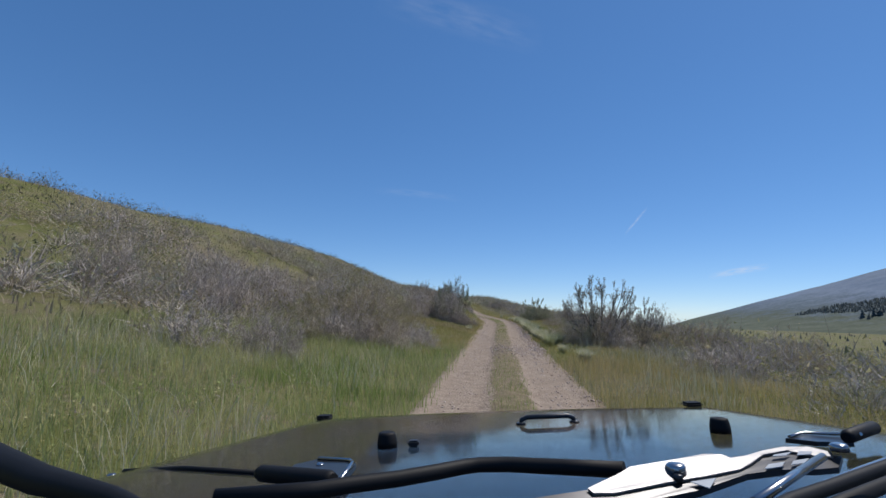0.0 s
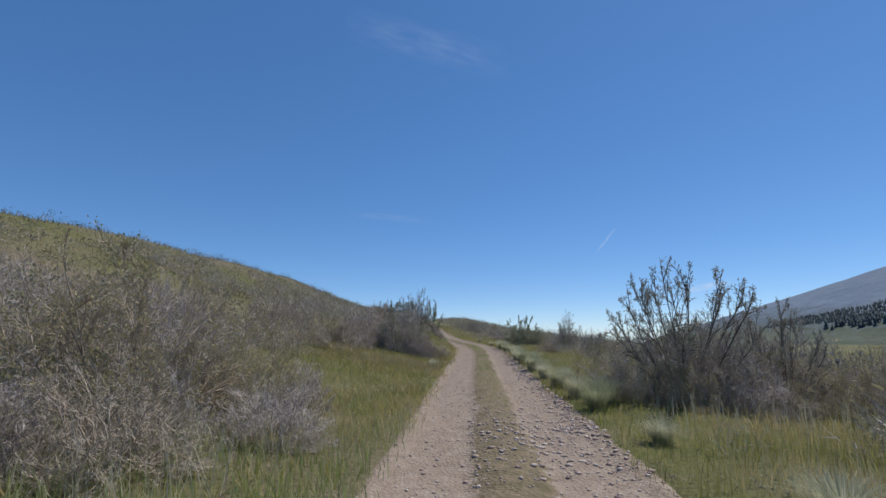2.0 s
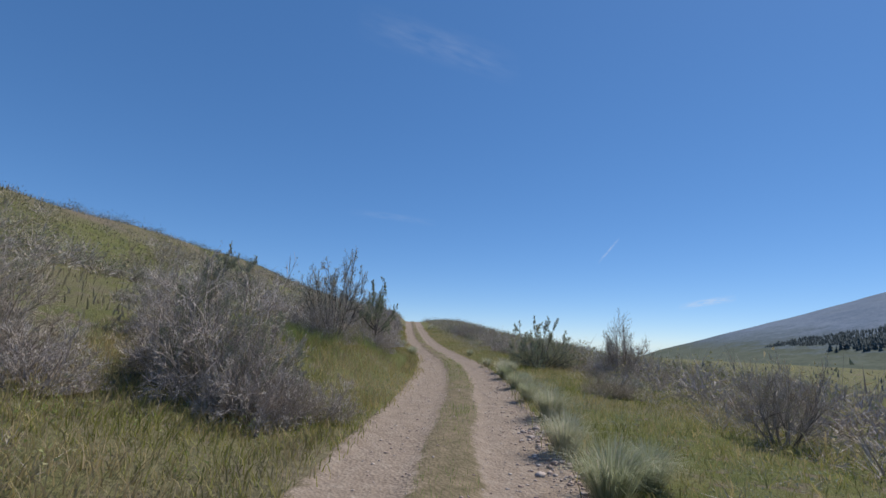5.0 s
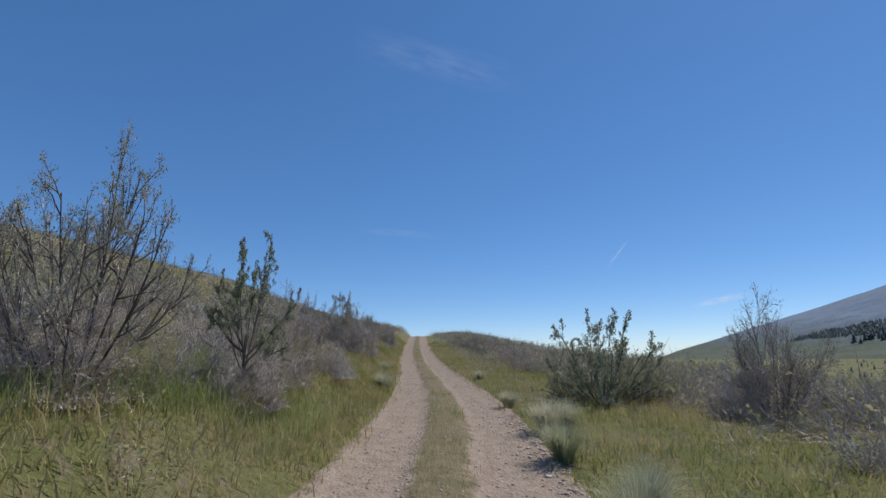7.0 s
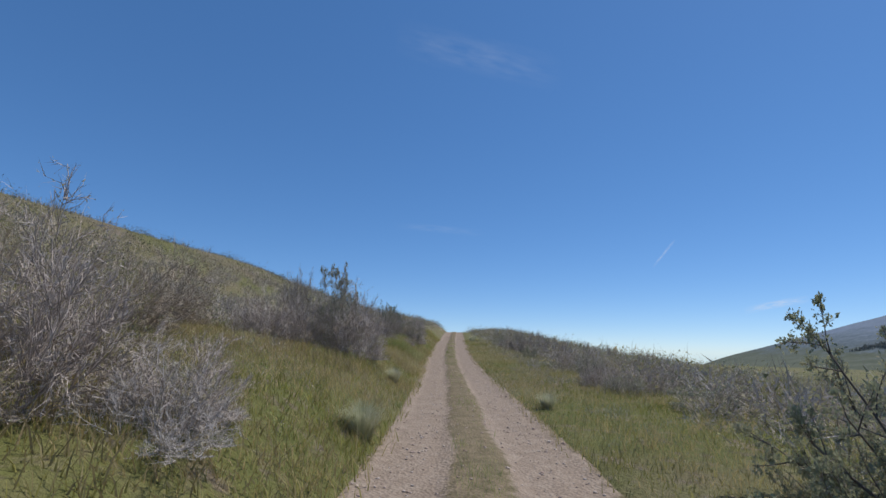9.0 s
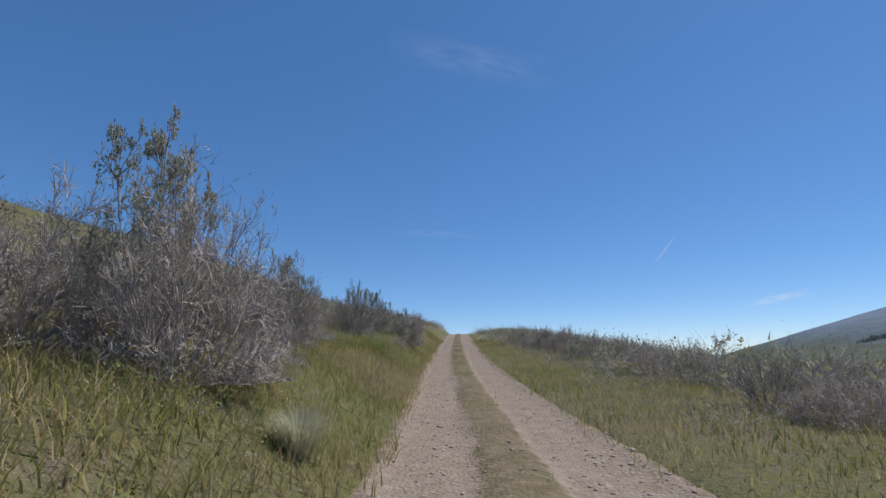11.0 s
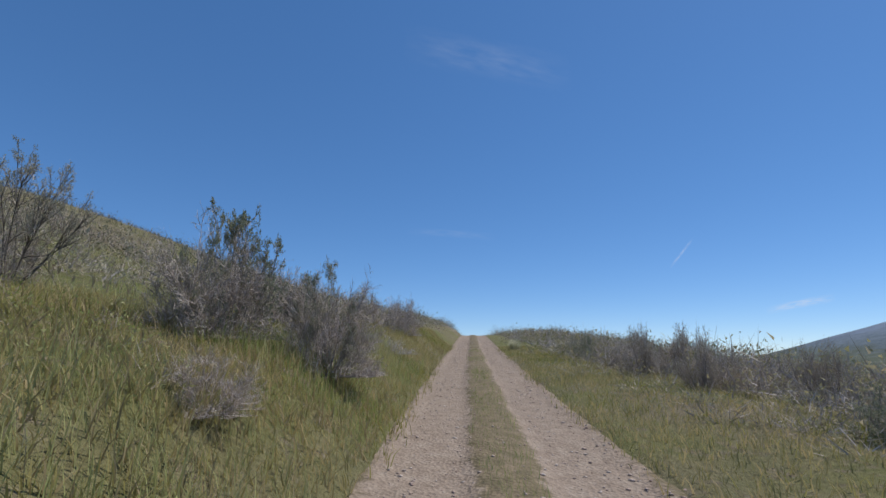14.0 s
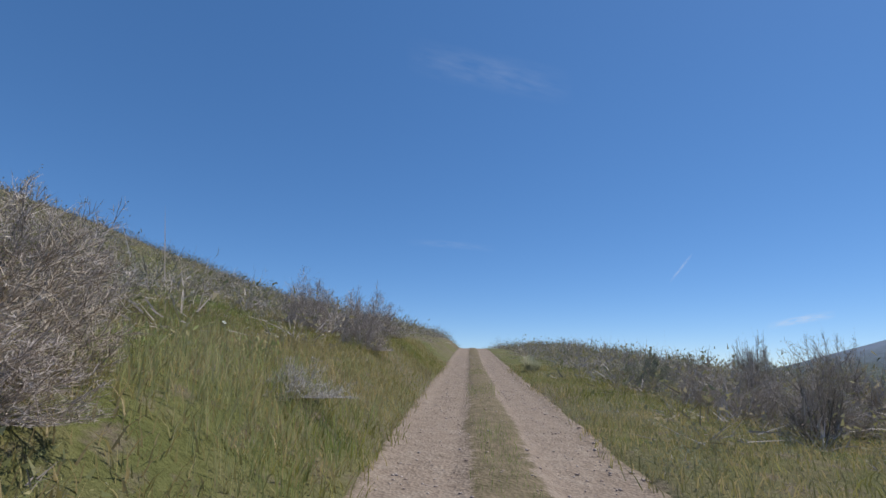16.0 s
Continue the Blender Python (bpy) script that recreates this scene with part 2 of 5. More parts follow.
GROUND, ROAD, STONE = ground_material(), road_material(), stone_material()
GRASS = plant_material("green_grass", (0.18, 0.18, 0.042), (0.47, 0.435, 0.125), (0.50, 0.395, 0.20), 0.55, 0.6, 0.45)
HILL_GRASS = plant_material("hill_grass", (0.14, 0.122, 0.062), (0.29, 0.255, 0.135), (0.34, 0.285, 0.195), 0.7, 0.6, 0.4)
LUSH = plant_material("lush_grass", (0.19, 0.255, 0.06), (0.44, 0.50, 0.17), (0.56, 0.51, 0.27), 0.38, 0.6, 0.45)
STRAW = plant_material("dry_grass", (0.30, 0.27, 0.15), (0.5, 0.45, 0.30), (0.42, 0.36, 0.26), 0.3, 0.7, 0.3)
PALE_STRAW = plant_material("pale_straw", (0.50, 0.46, 0.32), (0.74, 0.69, 0.53), (0.6, 0.53, 0.41), 0.3, 0.7, 0.3)
BROWN_STRAW = plant_material("brown_straw", (0.27, 0.205, 0.10), (0.48, 0.375, 0.20), (0.42, 0.33, 0.20), 0.4, 0.7, 0.35)
TUFT = plant_material("pale_bunchgrass", (0.32, 0.33, 0.20), (0.58, 0.57, 0.39), (0.62, 0.58, 0.44), 0.4, 0.7, 0.45)
SAGE = plant_material("sage_leaf", (0.21, 0.215, 0.15), (0.48, 0.48, 0.36), (0.46, 0.42, 0.31), 0.2, 0.7, 0.35)
OLIVE = plant_material("olive_leaf", (0.21, 0.195, 0.085), (0.48, 0.44, 0.22), (0.50, 0.42, 0.27), 0.3, 0.7, 0.4)
GREY_LEAF = plant_material("grey_leaf", (0.20, 0.19, 0.15), (0.45, 0.43, 0.355), (0.46, 0.41, 0.33), 0.25, 0.7, 0.3)
LEAF = plant_material("green_leaf", (0.21, 0.24, 0.145), (0.48, 0.50, 0.34), (0.42, 0.40, 0.27), 0.1, 0.7, 0.38)
DARK_LEAF = plant_material("dark_leaf", (0.085, 0.095, 0.055), (0.21, 0.22, 0.135), (0.26, 0.22, 0.14), 0.15, 0.7, 0.3)
BARK = bark_material("dark_bark", (0.26, 0.23, 0.21), (0.47, 0.425, 0.39))
TWIG = bark_material("grey_twig", (0.33, 0.284, 0.252), (0.74, 0.655, 0.59))
DARK_BARK = bark_material("grey_brown_bark", (0.10, 0.086, 0.076), (0.24, 0.21, 0.185))
DARK_TWIG = bark_material("dark_twig", (0.20, 0.172, 0.155), (0.42, 0.37, 0.335))
BROWN_TWIG = bark_material("brown_twig", (0.34, 0.282, 0.222), (0.68, 0.585, 0.475))
BLEACHED = bark_material("bleached_twig", (0.42, 0.385, 0.36), (0.64, 0.60, 0.56))
# needle tones paled and blued to hold the haze over the valley
PINE = plant_material("hazed_pine_needle", (0.09, 0.112, 0.124), (0.13, 0.155, 0.165), (0.07, 0.075, 0.065), 0.1, 0.8, 0.1)


# ---- lie of the land ----
ROAD_Y = (-60, -20, 0, 8, 16, 24, 32, 40, 48, 56, 64, 72, 80, 88, 110, 135, 160, 230, 400)
ROAD_X = (-8, -1.46, 1.04, 1.96, 2.99, 4.02, 5.12, 6.1, 6.51, 6.39, 6.11, 5.81, 5.61, 5.51, 5.39, 5.28, 5.14, 4.82, 4.82)
RISE_Y = (-200, -60, -20, 0, 8, 16, 24, 32, 40, 48, 56, 64, 72, 80, 88, 110, 130, 150, 170, 200, 300, 600)
RISE_Z = (-6, -0.8, 0.56, 0.89, 0.91, 1, 1.13, 1.29, 1.46, 1.6, 1.76, 1.95, 2.31, 2.77, 3.26, 4.64, 5.85, 6.48, 6.45, 5.97, 2.72, -6)
HALF = 1.42      # half the width of the worn track


def road_x(y):
    return glide(np.clip(y, -60, 400), ROAD_Y, ROAD_X)


def rise(y):
    return glide(np.clip(y, -200, 600), RISE_Y, RISE_Z)


def soft(a, low, high):
    t = np.clip((np.asarray(a, float) - low) / (high - low), 0, 1)
    return t * t * (3 - 2 * t)


def land(u, y):
    """The ground's height u metres to the right of the track's middle."""
    u, y = np.asarray(u, float), np.asarray(y, float)
    base = rise(y)
    a, b = np.maximum(-u - HALF, 0), np.maximum(u - HALF, 0)
    ridge = glide(np.clip(y, -405, 810), (-405, -81, 0, 27, 51, 74, 101, 135, 176, 270, 540, 810), (-3.5, 5.4, 7.3, 8.5, 10.0, 11.4, 13.1, 12.5, 12, 11.6, 8.6, -0.8))
    s = np.maximum(a - 0.9, 0) / 23.4
    bank = np.interp(y, (-50, 14, 24, 34, 43, 400), (1.25, 1.25, 1.27, 1.25, 1.17, 1.15))
    shape = np.where(s < 1, np.maximum(np.minimum(s, 1), 1e-6) ** bank, 1 + 0.22 * (1 - np.exp(-2.5 * np.maximum(s - 1, 0))) - 0.10 * np.maximum(s - 1.6, 0))
    shape = shape - 0.085 * np.sin(np.pi * np.clip(s, 0, 1)) ** 2
    hill = (ridge - np.minimum(base, ridge - 1)) * shape
    hill = np.maximum(hill, -20)
    drop = -0.01 * np.minimum(b, 2.7) - 0.05 * np.clip(b - 2.7, 0, 5.4) - 0.17 * np.clip(b - 8.1, 0, 38) - 0.08 * np.clip(b - 46, 0, 60) - 0.012 * np.clip(b - 94, 0, 400)
    level = np.where(b > 0, soft(b, 34, 216), 0)
    cut = (0.72 * soft(y, 33, 40) + 0.18 * soft(y, 66, 74)) * soft(a, 0.0, 1.6) * (1 - soft(a, 4.5, 18))      # the low bank where the track is cut into the slope
    z = base * (1 - level) + hill + cut + drop
    z = z + 0.12 * value_noise(u, y, 6, 3) * soft(np.abs(u), 2, 6) + 0.05 * value_noise(u, y, 1.3, 5) * soft(np.abs(u), 1.4, 2.5)
    z = z + 0.8 * value_noise(u, y, 25, 8) * soft(np.abs(u), 9, 25)
    return z


def far_land(u, y):
    """Adds the swell of the valley's meadow and the far plain."""
    z = land(u, y)
    b = np.maximum(u - HALF, 0)
    away = np.hypot(b, np.maximum(y, 0))
    meadow = 4.0 * np.exp(-(((b - 330) / 130) ** 2)) * soft(y, 100, 260) * soft(700 - y, 0, 200)
    z = np.where(b > 40, z + meadow, z)
    plain = -16.0 - 0.02 * np.maximum(away - 900, 0)
    return np.where((y > 420) | (y < -200), np.minimum(z, plain), z)


def place(u, y):
    """The spot on the ground u metres to the right of the track's middle."""
    return Vector((float(road_x(y)) + u, y, float(land(u, y))))


def grid(us, ys, height, name, mat, smooth=True):
    u, y = np.meshgrid(us, ys)
    z = height(u, y)
    verts = np.stack([u + road_x(y), y, z], -1).reshape(-1, 3)
    n = len(us)
    i = (np.arange(len(ys) - 1)[:, None] * n + np.arange(n - 1)).ravel()
    return mesh_of(name, verts, np.stack([i, i + 1, i + n + 1, i + n], 1), mat, smooth)


def spread(near, step, far, growth):
    out, x = [], near
    while x < far:
        out.append(x)
        step *= growth
        x += step
    return np.array(out + [far])


def ground_height(u, y):
    dip = 0.16 * (1 - soft(np.abs(u), HALF - 0.2, HALF + 0.25)) * (1 - soft(y, 205, 225))
    return far_land(u, y) - dip


us = np.concatenate([-spread(1.2, 0.16, 3000, 1.05)[::-1], np.linspace(-0.9, 0.9, 5), spread(1.2, 0.16, 3500, 1.05)])
ys = np.concatenate([-spread(6.0, 0.6, 1500, 1.15)[::-1], np.arange(-5.5, 120, 0.45), spread(120, 0.6, 4500, 1.05)])
tagged(new("ground", grid(us, ys, ground_height, "ground", GROUND)), "grassy hillside falling from a ridge to a wide valley", "ground", kind="structure")


def road_height(u, y):
    a = np.abs(u) + 0.10 * value_noise(y, u * 0 + 3, 2.5, 31)
    rut = soft(a, 0.28, 0.55) * (1 - soft(a, 1.2, 1.55))
    z = land(u, y) - 0.06 * rut + 0.03 * (1 - soft(a, 0.1, 0.4))
    z = z + 0.028 * value_noise(u, y, 0.7, 41, 3) + 0.012 * value_noise(u, y, 0.16, 43, 2)
    return z - 0.10 * soft(np.abs(u), HALF - 0.05, HALF + 0.35)


us = np.linspace(-HALF - 0.35, HALF + 0.35, 56)
ys = np.concatenate([np.arange(-12, 100, 0.1), np.arange(100, 216, 0.4)])
road = new("road", grid(us, ys, road_height, "road", ROAD))
u, y = np.meshgrid(us, ys)
a = np.abs(u) + 0.12 * value_noise(y, np.sign(u) * 9, 2.2, 33)
worn = soft(a, 0.22, 0.52) * (1 - soft(a, 1.25, 1.7))
road.data.attributes.new("worn", "FLOAT", "POINT").data.foreach_set("value", worn.ravel().astype(np.float32))
tagged(road, "two-rut track of pale pinkish gravel and packed dirt", "road", kind="structure")


# ---- far side of the valley ----
def ridge_line(az):
    """How high the mountain's skyline stands over the eye, in degrees, by its bearing."""
    az = np.asarray(az, float)
    return glide(az, (0, 20, 29, 34, 39, 44, 48, 60, 80, 160), (-12, -3.5, 0.0, 1.5, 2.95, 4.5, 5.75, 8.0, 10.5, 8)) + 0.10 * value_noise(az, az * 0, 4.0, 91, 3)


def slope_height(az, far):
    """The mountain's height by bearing and distance."""
    up = soft(far, 850, 2600)
    top = 3.0 + 2600 * np.tan(np.radians(ridge_line(az)))
    return -40 + (top + 40) * up**1.15 - 0.06 * np.maximum(far - 2600, 0) + 22 * value_noise(np.asarray(az) * 30, far, 260, 93, 4) * up * (1 - up) * 2


az, far = np.meshgrid(np.linspace(12, 150, 240), np.concatenate([np.linspace(800, 2600, 46), np.linspace(2700, 4200, 8)]))
z = slope_height(az, far)
v = np.stack([far * np.sin(np.radians(az)), far * np.cos(np.radians(az)), z], -1).reshape(-1, 3)
n = az.shape[1]
i = (np.arange(az.shape[0] - 1)[:, None] * n + np.arange(n - 1)).ravel()
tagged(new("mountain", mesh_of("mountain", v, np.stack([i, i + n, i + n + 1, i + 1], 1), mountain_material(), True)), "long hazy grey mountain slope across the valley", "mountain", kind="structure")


def far_height(x, y):
    return far_land(x - road_x(y), y)


def conifers(name, spots, heights, seed):
    """Far pines: a trunk's core and drooping tiers of boughs, each tier ragged."""
    r = np.random.default_rng(seed)
    verts, faces, count = [], [], 0
    for (x, y, z), h in zip(spots, heights):
        tiers, spokes = 3, 5
        for k in range(tiers):
            low, high = h * (0.03 + 0.27 * k), h * (0.46 + 0.27 * k)
            wide = h * 0.25 * (1 - k / (tiers + 0.6)) * r.uniform(0.8, 1.2)
            ang = np.arange(spokes) * 6.283 / spokes + r.uniform(0, 6)
            rad = wide * r.uniform(0.55, 1.25, spokes)
            ring = np.stack([x + rad * np.cos(ang), y + rad * np.sin(ang), z + low + r.uniform(-0.04, 0.03, spokes) * h], -1)
            verts.append(np.concatenate([ring, [[x, y, z + min(high, h)]]]))
            j = np.arange(spokes)
            faces.append(np.stack([j, (j + 1) % spokes, np.full(spokes, spokes)], 1) + count)
            count += spokes + 1
    return mesh_of(name, np.concatenate(verts), np.concatenate(faces), PINE)


r = np.random.default_rng(17)
spots, heights = [], []
while len(spots) < 3600:      # a ragged belt of pines across the mountain's lower slope, thicker to one side
    a, d = r.uniform(37, 62), r.uniform(1000, 1900)
    z = float(slope_height(a, d))
    up, rough = math.degrees(math.atan2(z - 3, d)), float(value_noise(a, d / 60, 3.0, 97, 3))
    if not 0.6 + 0.06 * (a - 40) + 0.35 * rough < up < 1.15 + 0.22 * min(a - 40, 9) + 0.6 * rough:
        continue
    spots.append((d * math.sin(radians(a)), d * math.cos(radians(a)), z - 0.5))
    heights.append(r.uniform(5, 10))
tagged(new("pine_belt", conifers("pine_belt", spots, heights, 18)), "dark belt of pines along the mountain's foot", "trees", kind="stuff")
spots, heights = [], []
for k in range(46):      # a tight stand of taller pines at the belt's lower edge
    a = radians(45.2 + r.normal(0, 1.3))
    d = r.uniform(1400, 1480)
    spots.append((d * math.sin(a), d * math.cos(a), float(slope_height(math.degrees(a), d)) - 0.5))
    heights.append(r.uniform(17, 27))
for k in range(420):      # lone bushes and small trees over the meadow
    a, d = radians(r.uniform(26, 75)), r.uniform(130, 800)
    x, y = d * math.sin(a), d * math.cos(a)
    spots.append((x, y, float(far_height(x, y)) - 0.3))
    heights.append(r.uniform(1.2, 3.6))
tagged(new("pine_stand", conifers("pine_stand", spots, heights, 19)), "stand of dark pines below the wooded belt", "trees", kind="stuff")


# ---- high clouds ----
def streak(name, az0, el0, az1, el1, thick, strength, grain, label, bow=0.0):
    """A thin band of cloud between two bearings, very far off; a curved ribbon of many short pieces."""
    far_off, cols, rows_n = 4200.0, 24, 6
    verts = []
    for j in range(rows_n + 1):
        for k in range(cols + 1):
            s, q = k / cols, j / rows_n - 0.5
            a, e = radians(az0 + (az1 - az0) * s), radians(el0 + (el1 - el0) * s + bow * math.sin(math.pi * s) + thick * q)
            verts.append((s, j / rows_n, 0, far_off * math.cos(e) * math.sin(a), far_off * math.cos(e) * math.cos(a), far_off * math.sin(e)))
    verts = np.array(verts)
    i = (np.arange(rows_n)[:, None] * (cols + 1) + np.arange(cols)).ravel()
    me = mesh_of(name, verts[:, 3:], np.stack([i, i + 1, i + cols + 2, i + cols + 1], 1), cloud_material(name, strength, grain), True)
    uv = me.uv_layers.new(name="along")
    index = np.zeros(len(me.loops), np.int32)
    me.loops.foreach_get("vertex_index", index)
    uv.data.foreach_set("uv", verts[index, :2].astype(np.float32).ravel())
    ob = tagged(new(name, me), label, "cloud", kind="structure")
    ob.visible_shadow = False
    return ob


streak("contrail", 21.9, 9.1, 24.4, 12.0, 0.5, 0.45, 2.0, "short white contrail in the blue sky")
streak("cloud", 30.0, 4.2, 35.5, 5.2, 0.9, 0.6, 3.0, "small white wisp of cloud over the mountain", 0.1)
streak("cloud", -9.0, 35.2, 13.0, 31.0, 4.6, 0.10, 3.0, "faint high streak of cirrus cloud", 0.5)
streak("cloud", -8.0, 14.2, 3.0, 13.5, 1.1, 0.09, 3.0, "faint low streak of cirrus cloud", 0.2)


# ---- plants ----
rng = np.random.default_rng(7)


class Wood:
    """Tapered three-sided twigs, gathered into one mesh."""

    def __init__(self):
        self.verts, self.faces, self.count = [], [], 0

    def stick(self, points, radii, sides=3):
        points, n = np.asarray(points, float), len(points)
        way = np.gradient(points, axis=0)
        way /= np.linalg.norm(way, axis=1, keepdims=True) + 1e-9
        side = np.cross(way, (0.31, 0.17, 0.93))
        side /= np.linalg.norm(side, axis=1, keepdims=True) + 1e-9
        up = np.cross(way, side)
        ang = np.arange(sides) * 2 * np.pi / sides
        ring = points[:, None] + np.asarray(radii)[:, None, None] * (np.cos(ang)[None, :, None] * side[:, None] + np.sin(ang)[None, :, None] * up[:, None])
        self.verts.append(ring.reshape(-1, 3))
        k, j = np.meshgrid(np.arange(n - 1), np.arange(sides), indexing="ij")
        a, b = k * sides + j, k * sides + (j + 1) % sides
        self.faces.append(np.stack([a, b, b + sides, a + sides], -1).reshape(-1, 4) + self.count)
        self.count += n * sides

    def mesh(self, name, mat):
        return mesh_of(name, np.concatenate(self.verts), np.concatenate(self.faces), mat, True)


def leaves_mesh(name, spots, ways, size, mat, r, slim=0.35):
    """Small folded leaves at the spots, each turned its own way along the twig."""
    n = len(spots)
    out = np.asarray(ways) + r.normal(0, 0.6, (n, 3))
    out /= np.linalg.norm(out, axis=1, keepdims=True)
    side = np.cross(out, r.normal(0, 1, (n, 3)))
    side /= np.linalg.norm(side, axis=1, keepdims=True) + 1e-9
    length = (size * r.uniform(0.6, 1.4, n))[:, None]
    base = np.asarray(spots)
    fold = np.cross(out, side) * length * 0.12
    v = np.stack([base, base + out * length * 0.5 + side * length * slim + fold, base + out * length, base + out * length * 0.5 - side * length * slim + fold], 1)
    i = np.arange(n)[:, None] * 4
    return mesh_of(name, v.reshape(-1, 3), np.concatenate([i + [0, 1, 2], i + [0, 2, 3]]), mat)


class Twigs:
    """Many alike tapered twigs at once, gathered into one mesh; the finest are single slivers."""

    def __init__(self):
        self.verts, self.quads, self.slivers, self.count = [], [], [], 0

    def sticks(self, points, radii, sides):
        """points: twigs x steps x 3; radii: twigs x steps."""
        many, n = points.shape[:2]
        way = np.gradient(points, axis=1)
        way /= np.linalg.norm(way, axis=2, keepdims=True) + 1e-9
        side = np.cross(way, (0.31, 0.17, 0.93))
        side /= np.linalg.norm(side, axis=2, keepdims=True) + 1e-9
        up = np.cross(way, side)
        ang = np.arange(sides) * 2 * np.pi / sides
        ring = points[:, :, None] + radii[:, :, None, None] * (np.cos(ang)[:, None] * side[:, :, None] + np.sin(ang)[:, None] * up[:, :, None])
        self.verts.append(ring.reshape(-1, 3))
        t, k, j = np.meshgrid(np.arange(many) * n * sides, np.arange(n - 1), np.arange(sides if sides > 2 else 1), indexing="ij")
        low, high = t + k * sides + j, t + k * sides + (j + 1) % sides
        self.quads.append(np.stack([low, high, high + sides, low + sides], -1).reshape(-1, 4) + self.count)
        self.count += many * n * sides

    def fine(self, foot, tip, wide, r):
        side = np.cross(tip - foot, r.normal(0, 1, foot.shape))
        side *= (wide / 2 / (np.linalg.norm(side, axis=1) + 1e-9))[:, None]
        self.verts.append(np.stack([foot - side, foot + side, tip], 1).reshape(-1, 3))
        self.slivers.append(np.arange(len(foot) * 3).reshape(-1, 3) + self.count)
        self.count += len(foot) * 3

    def mesh(self, name, mat):
        return mesh_of(name, np.concatenate(self.verts), [np.concatenate(f) for f in (self.quads, self.slivers) if f], mat, True)


def shrub(seed, height=1.6, tilt=0.9, stems=14, forks=(7, 7, 6), turn=0.4, bend=0.3, lift=0.25, hollow=0.25, thick=0.014, leaves=5000, leaf=0.02, slim=0.2, tips=0.8,
          bark=None, twig=None, leaf_mat=None, fine=0.0035, plume=1.0, girth=0.55, reach=(0.7, 0.92), low=0.2, side=1.0, trunk=0.0, label=""):
    """A woody shrub: crooked stems that fan out into a dome and fork into ever finer twigs, with small leaves along the twigs."""
    r = np.random.default_rng(seed)
    limbs, twigs = Twigs(), Twigs()

    def unit(w):
        return w / (np.linalg.norm(w, axis=-1, keepdims=True) + 1e-9)

    def grow(start, way, length, n, level):
        pts, w = [start], way
        for _ in range(n - 1):
            w = unit(w + r.normal(0, bend * (0.5 + 0.2 * level), w.shape) * (2.5 / n) + np.array([0, 0, lift]) * (1.4 / n))
            pts.append(pts[-1] + w * (length / (n - 1))[:, None])
        pts = np.stack(pts, 1)
        pts[:, 1:, 2] = np.maximum(pts[:, 1:, 2], 0.015)
        return pts

    def fork(pts, length, many, low, short, long):
        count, n = pts.shape[:2]
        f = r.uniform(low, 1.0, (count, many)) ** 0.85
        j = np.minimum((f * (n - 1)).astype(int), n - 2)
        rows_of = np.arange(count)[:, None]
        a, b = pts[rows_of, j], pts[rows_of, j + 1]
        at = a + (b - a) * (f * (n - 1) - j)[..., None]
        way = unit(unit(b - a) + r.normal(0, turn, at.shape) + np.array([0, 0, lift * 0.35]))
        size = length[:, None] * r.uniform(short, long, f.shape) * (1.25 - 0.55 * f)
        return at.reshape(-1, 3), way.reshape(-1, 3), size.ravel()

    ang = np.arange(stems) * 2.4 + r.uniform(-0.4, 0.4, stems)
    lean = tilt * np.sqrt((np.arange(stems) + r.uniform(0.1, 0.9, stems)) / stems)
    way = np.stack([np.cos(ang) * np.sin(lean), np.sin(ang) * np.sin(lean), np.cos(lean)], -1)
    foot = np.stack([np.cos(ang), np.sin(ang), 0 * ang], -1) * (height * 0.07 * r.random(stems))[:, None] - (0, 0, 0.10)
    if trunk:      # one crooked trunk that the stems rise from
        bole = np.array([[[0, 0, -0.1], [0.03, 0.02, trunk * 0.5], [0.0, 0.0, trunk], [0.02, -0.02, trunk * 1.35]]])
        limbs.sticks(bole, np.array([[2.3, 2.0, 1.8, 1.2]]) * thick, 6)
        foot = foot * 0.35 + np.array([0, 0, 1]) * r.uniform(0.55, 1.2, (stems, 1)) * trunk
        height = height - trunk * 0.8
    length = height * r.uniform(*reach, stems) / np.sqrt(np.cos(lean) ** 2 + (np.sin(lean) / girth) ** 2)
    pts = grow(foot, way, length, 7, 0)
    radius = thick * r.uniform(0.6, 1.1, stems)
    limbs.sticks(pts, radius[:, None] * np.linspace(1, 0.4, 7), 4)
    at, way, length = fork(pts, length, forks[0], low, 0.35 * side, 0.6 * side)
    pts = grow(at, way, length, 5, 1)
    limbs.sticks(pts, np.full((len(at), 1), thick * 0.40) * np.linspace(1, 0.45, 5), 3)
    at, way, length = fork(pts, length, forks[1], hollow, 0.35 * plume, 0.7 * plume)
    pts = grow(at, way, length, 3, 2)
    twigs.sticks(pts, np.full((len(at), 1), max(thick * 0.18, fine * 0.6)) * np.linspace(1.15, 0.4, 3), 2)
    at, way, length = fork(pts, length, forks[2], 0.1, 0.4, 0.8)
    tip = at + way * length[:, None]
    tip[:, 2] = np.maximum(tip[:, 2], 0.02)
    twigs.fine(at, tip, fine * r.uniform(0.7, 1.3, len(at)), r)
    thing = new("shrub")
    part("wood", limbs.mesh("wood", bark or BARK), None, thing)
    tagged(part("twig_mass", twigs.mesh("twig_mass", twig or TWIG), None, thing), kind="stuff")
    if leaves:
        weight = np.clip(tip[:, 2] / height, 0.04, 1.2) ** tips
        pick = r.choice(len(tip), leaves, p=weight / weight.sum())
        spot = at[pick] + (tip[pick] - at[pick]) * r.uniform(0.1, 1.05, (leaves, 1)) + r.normal(0, 0.008, (leaves, 3))
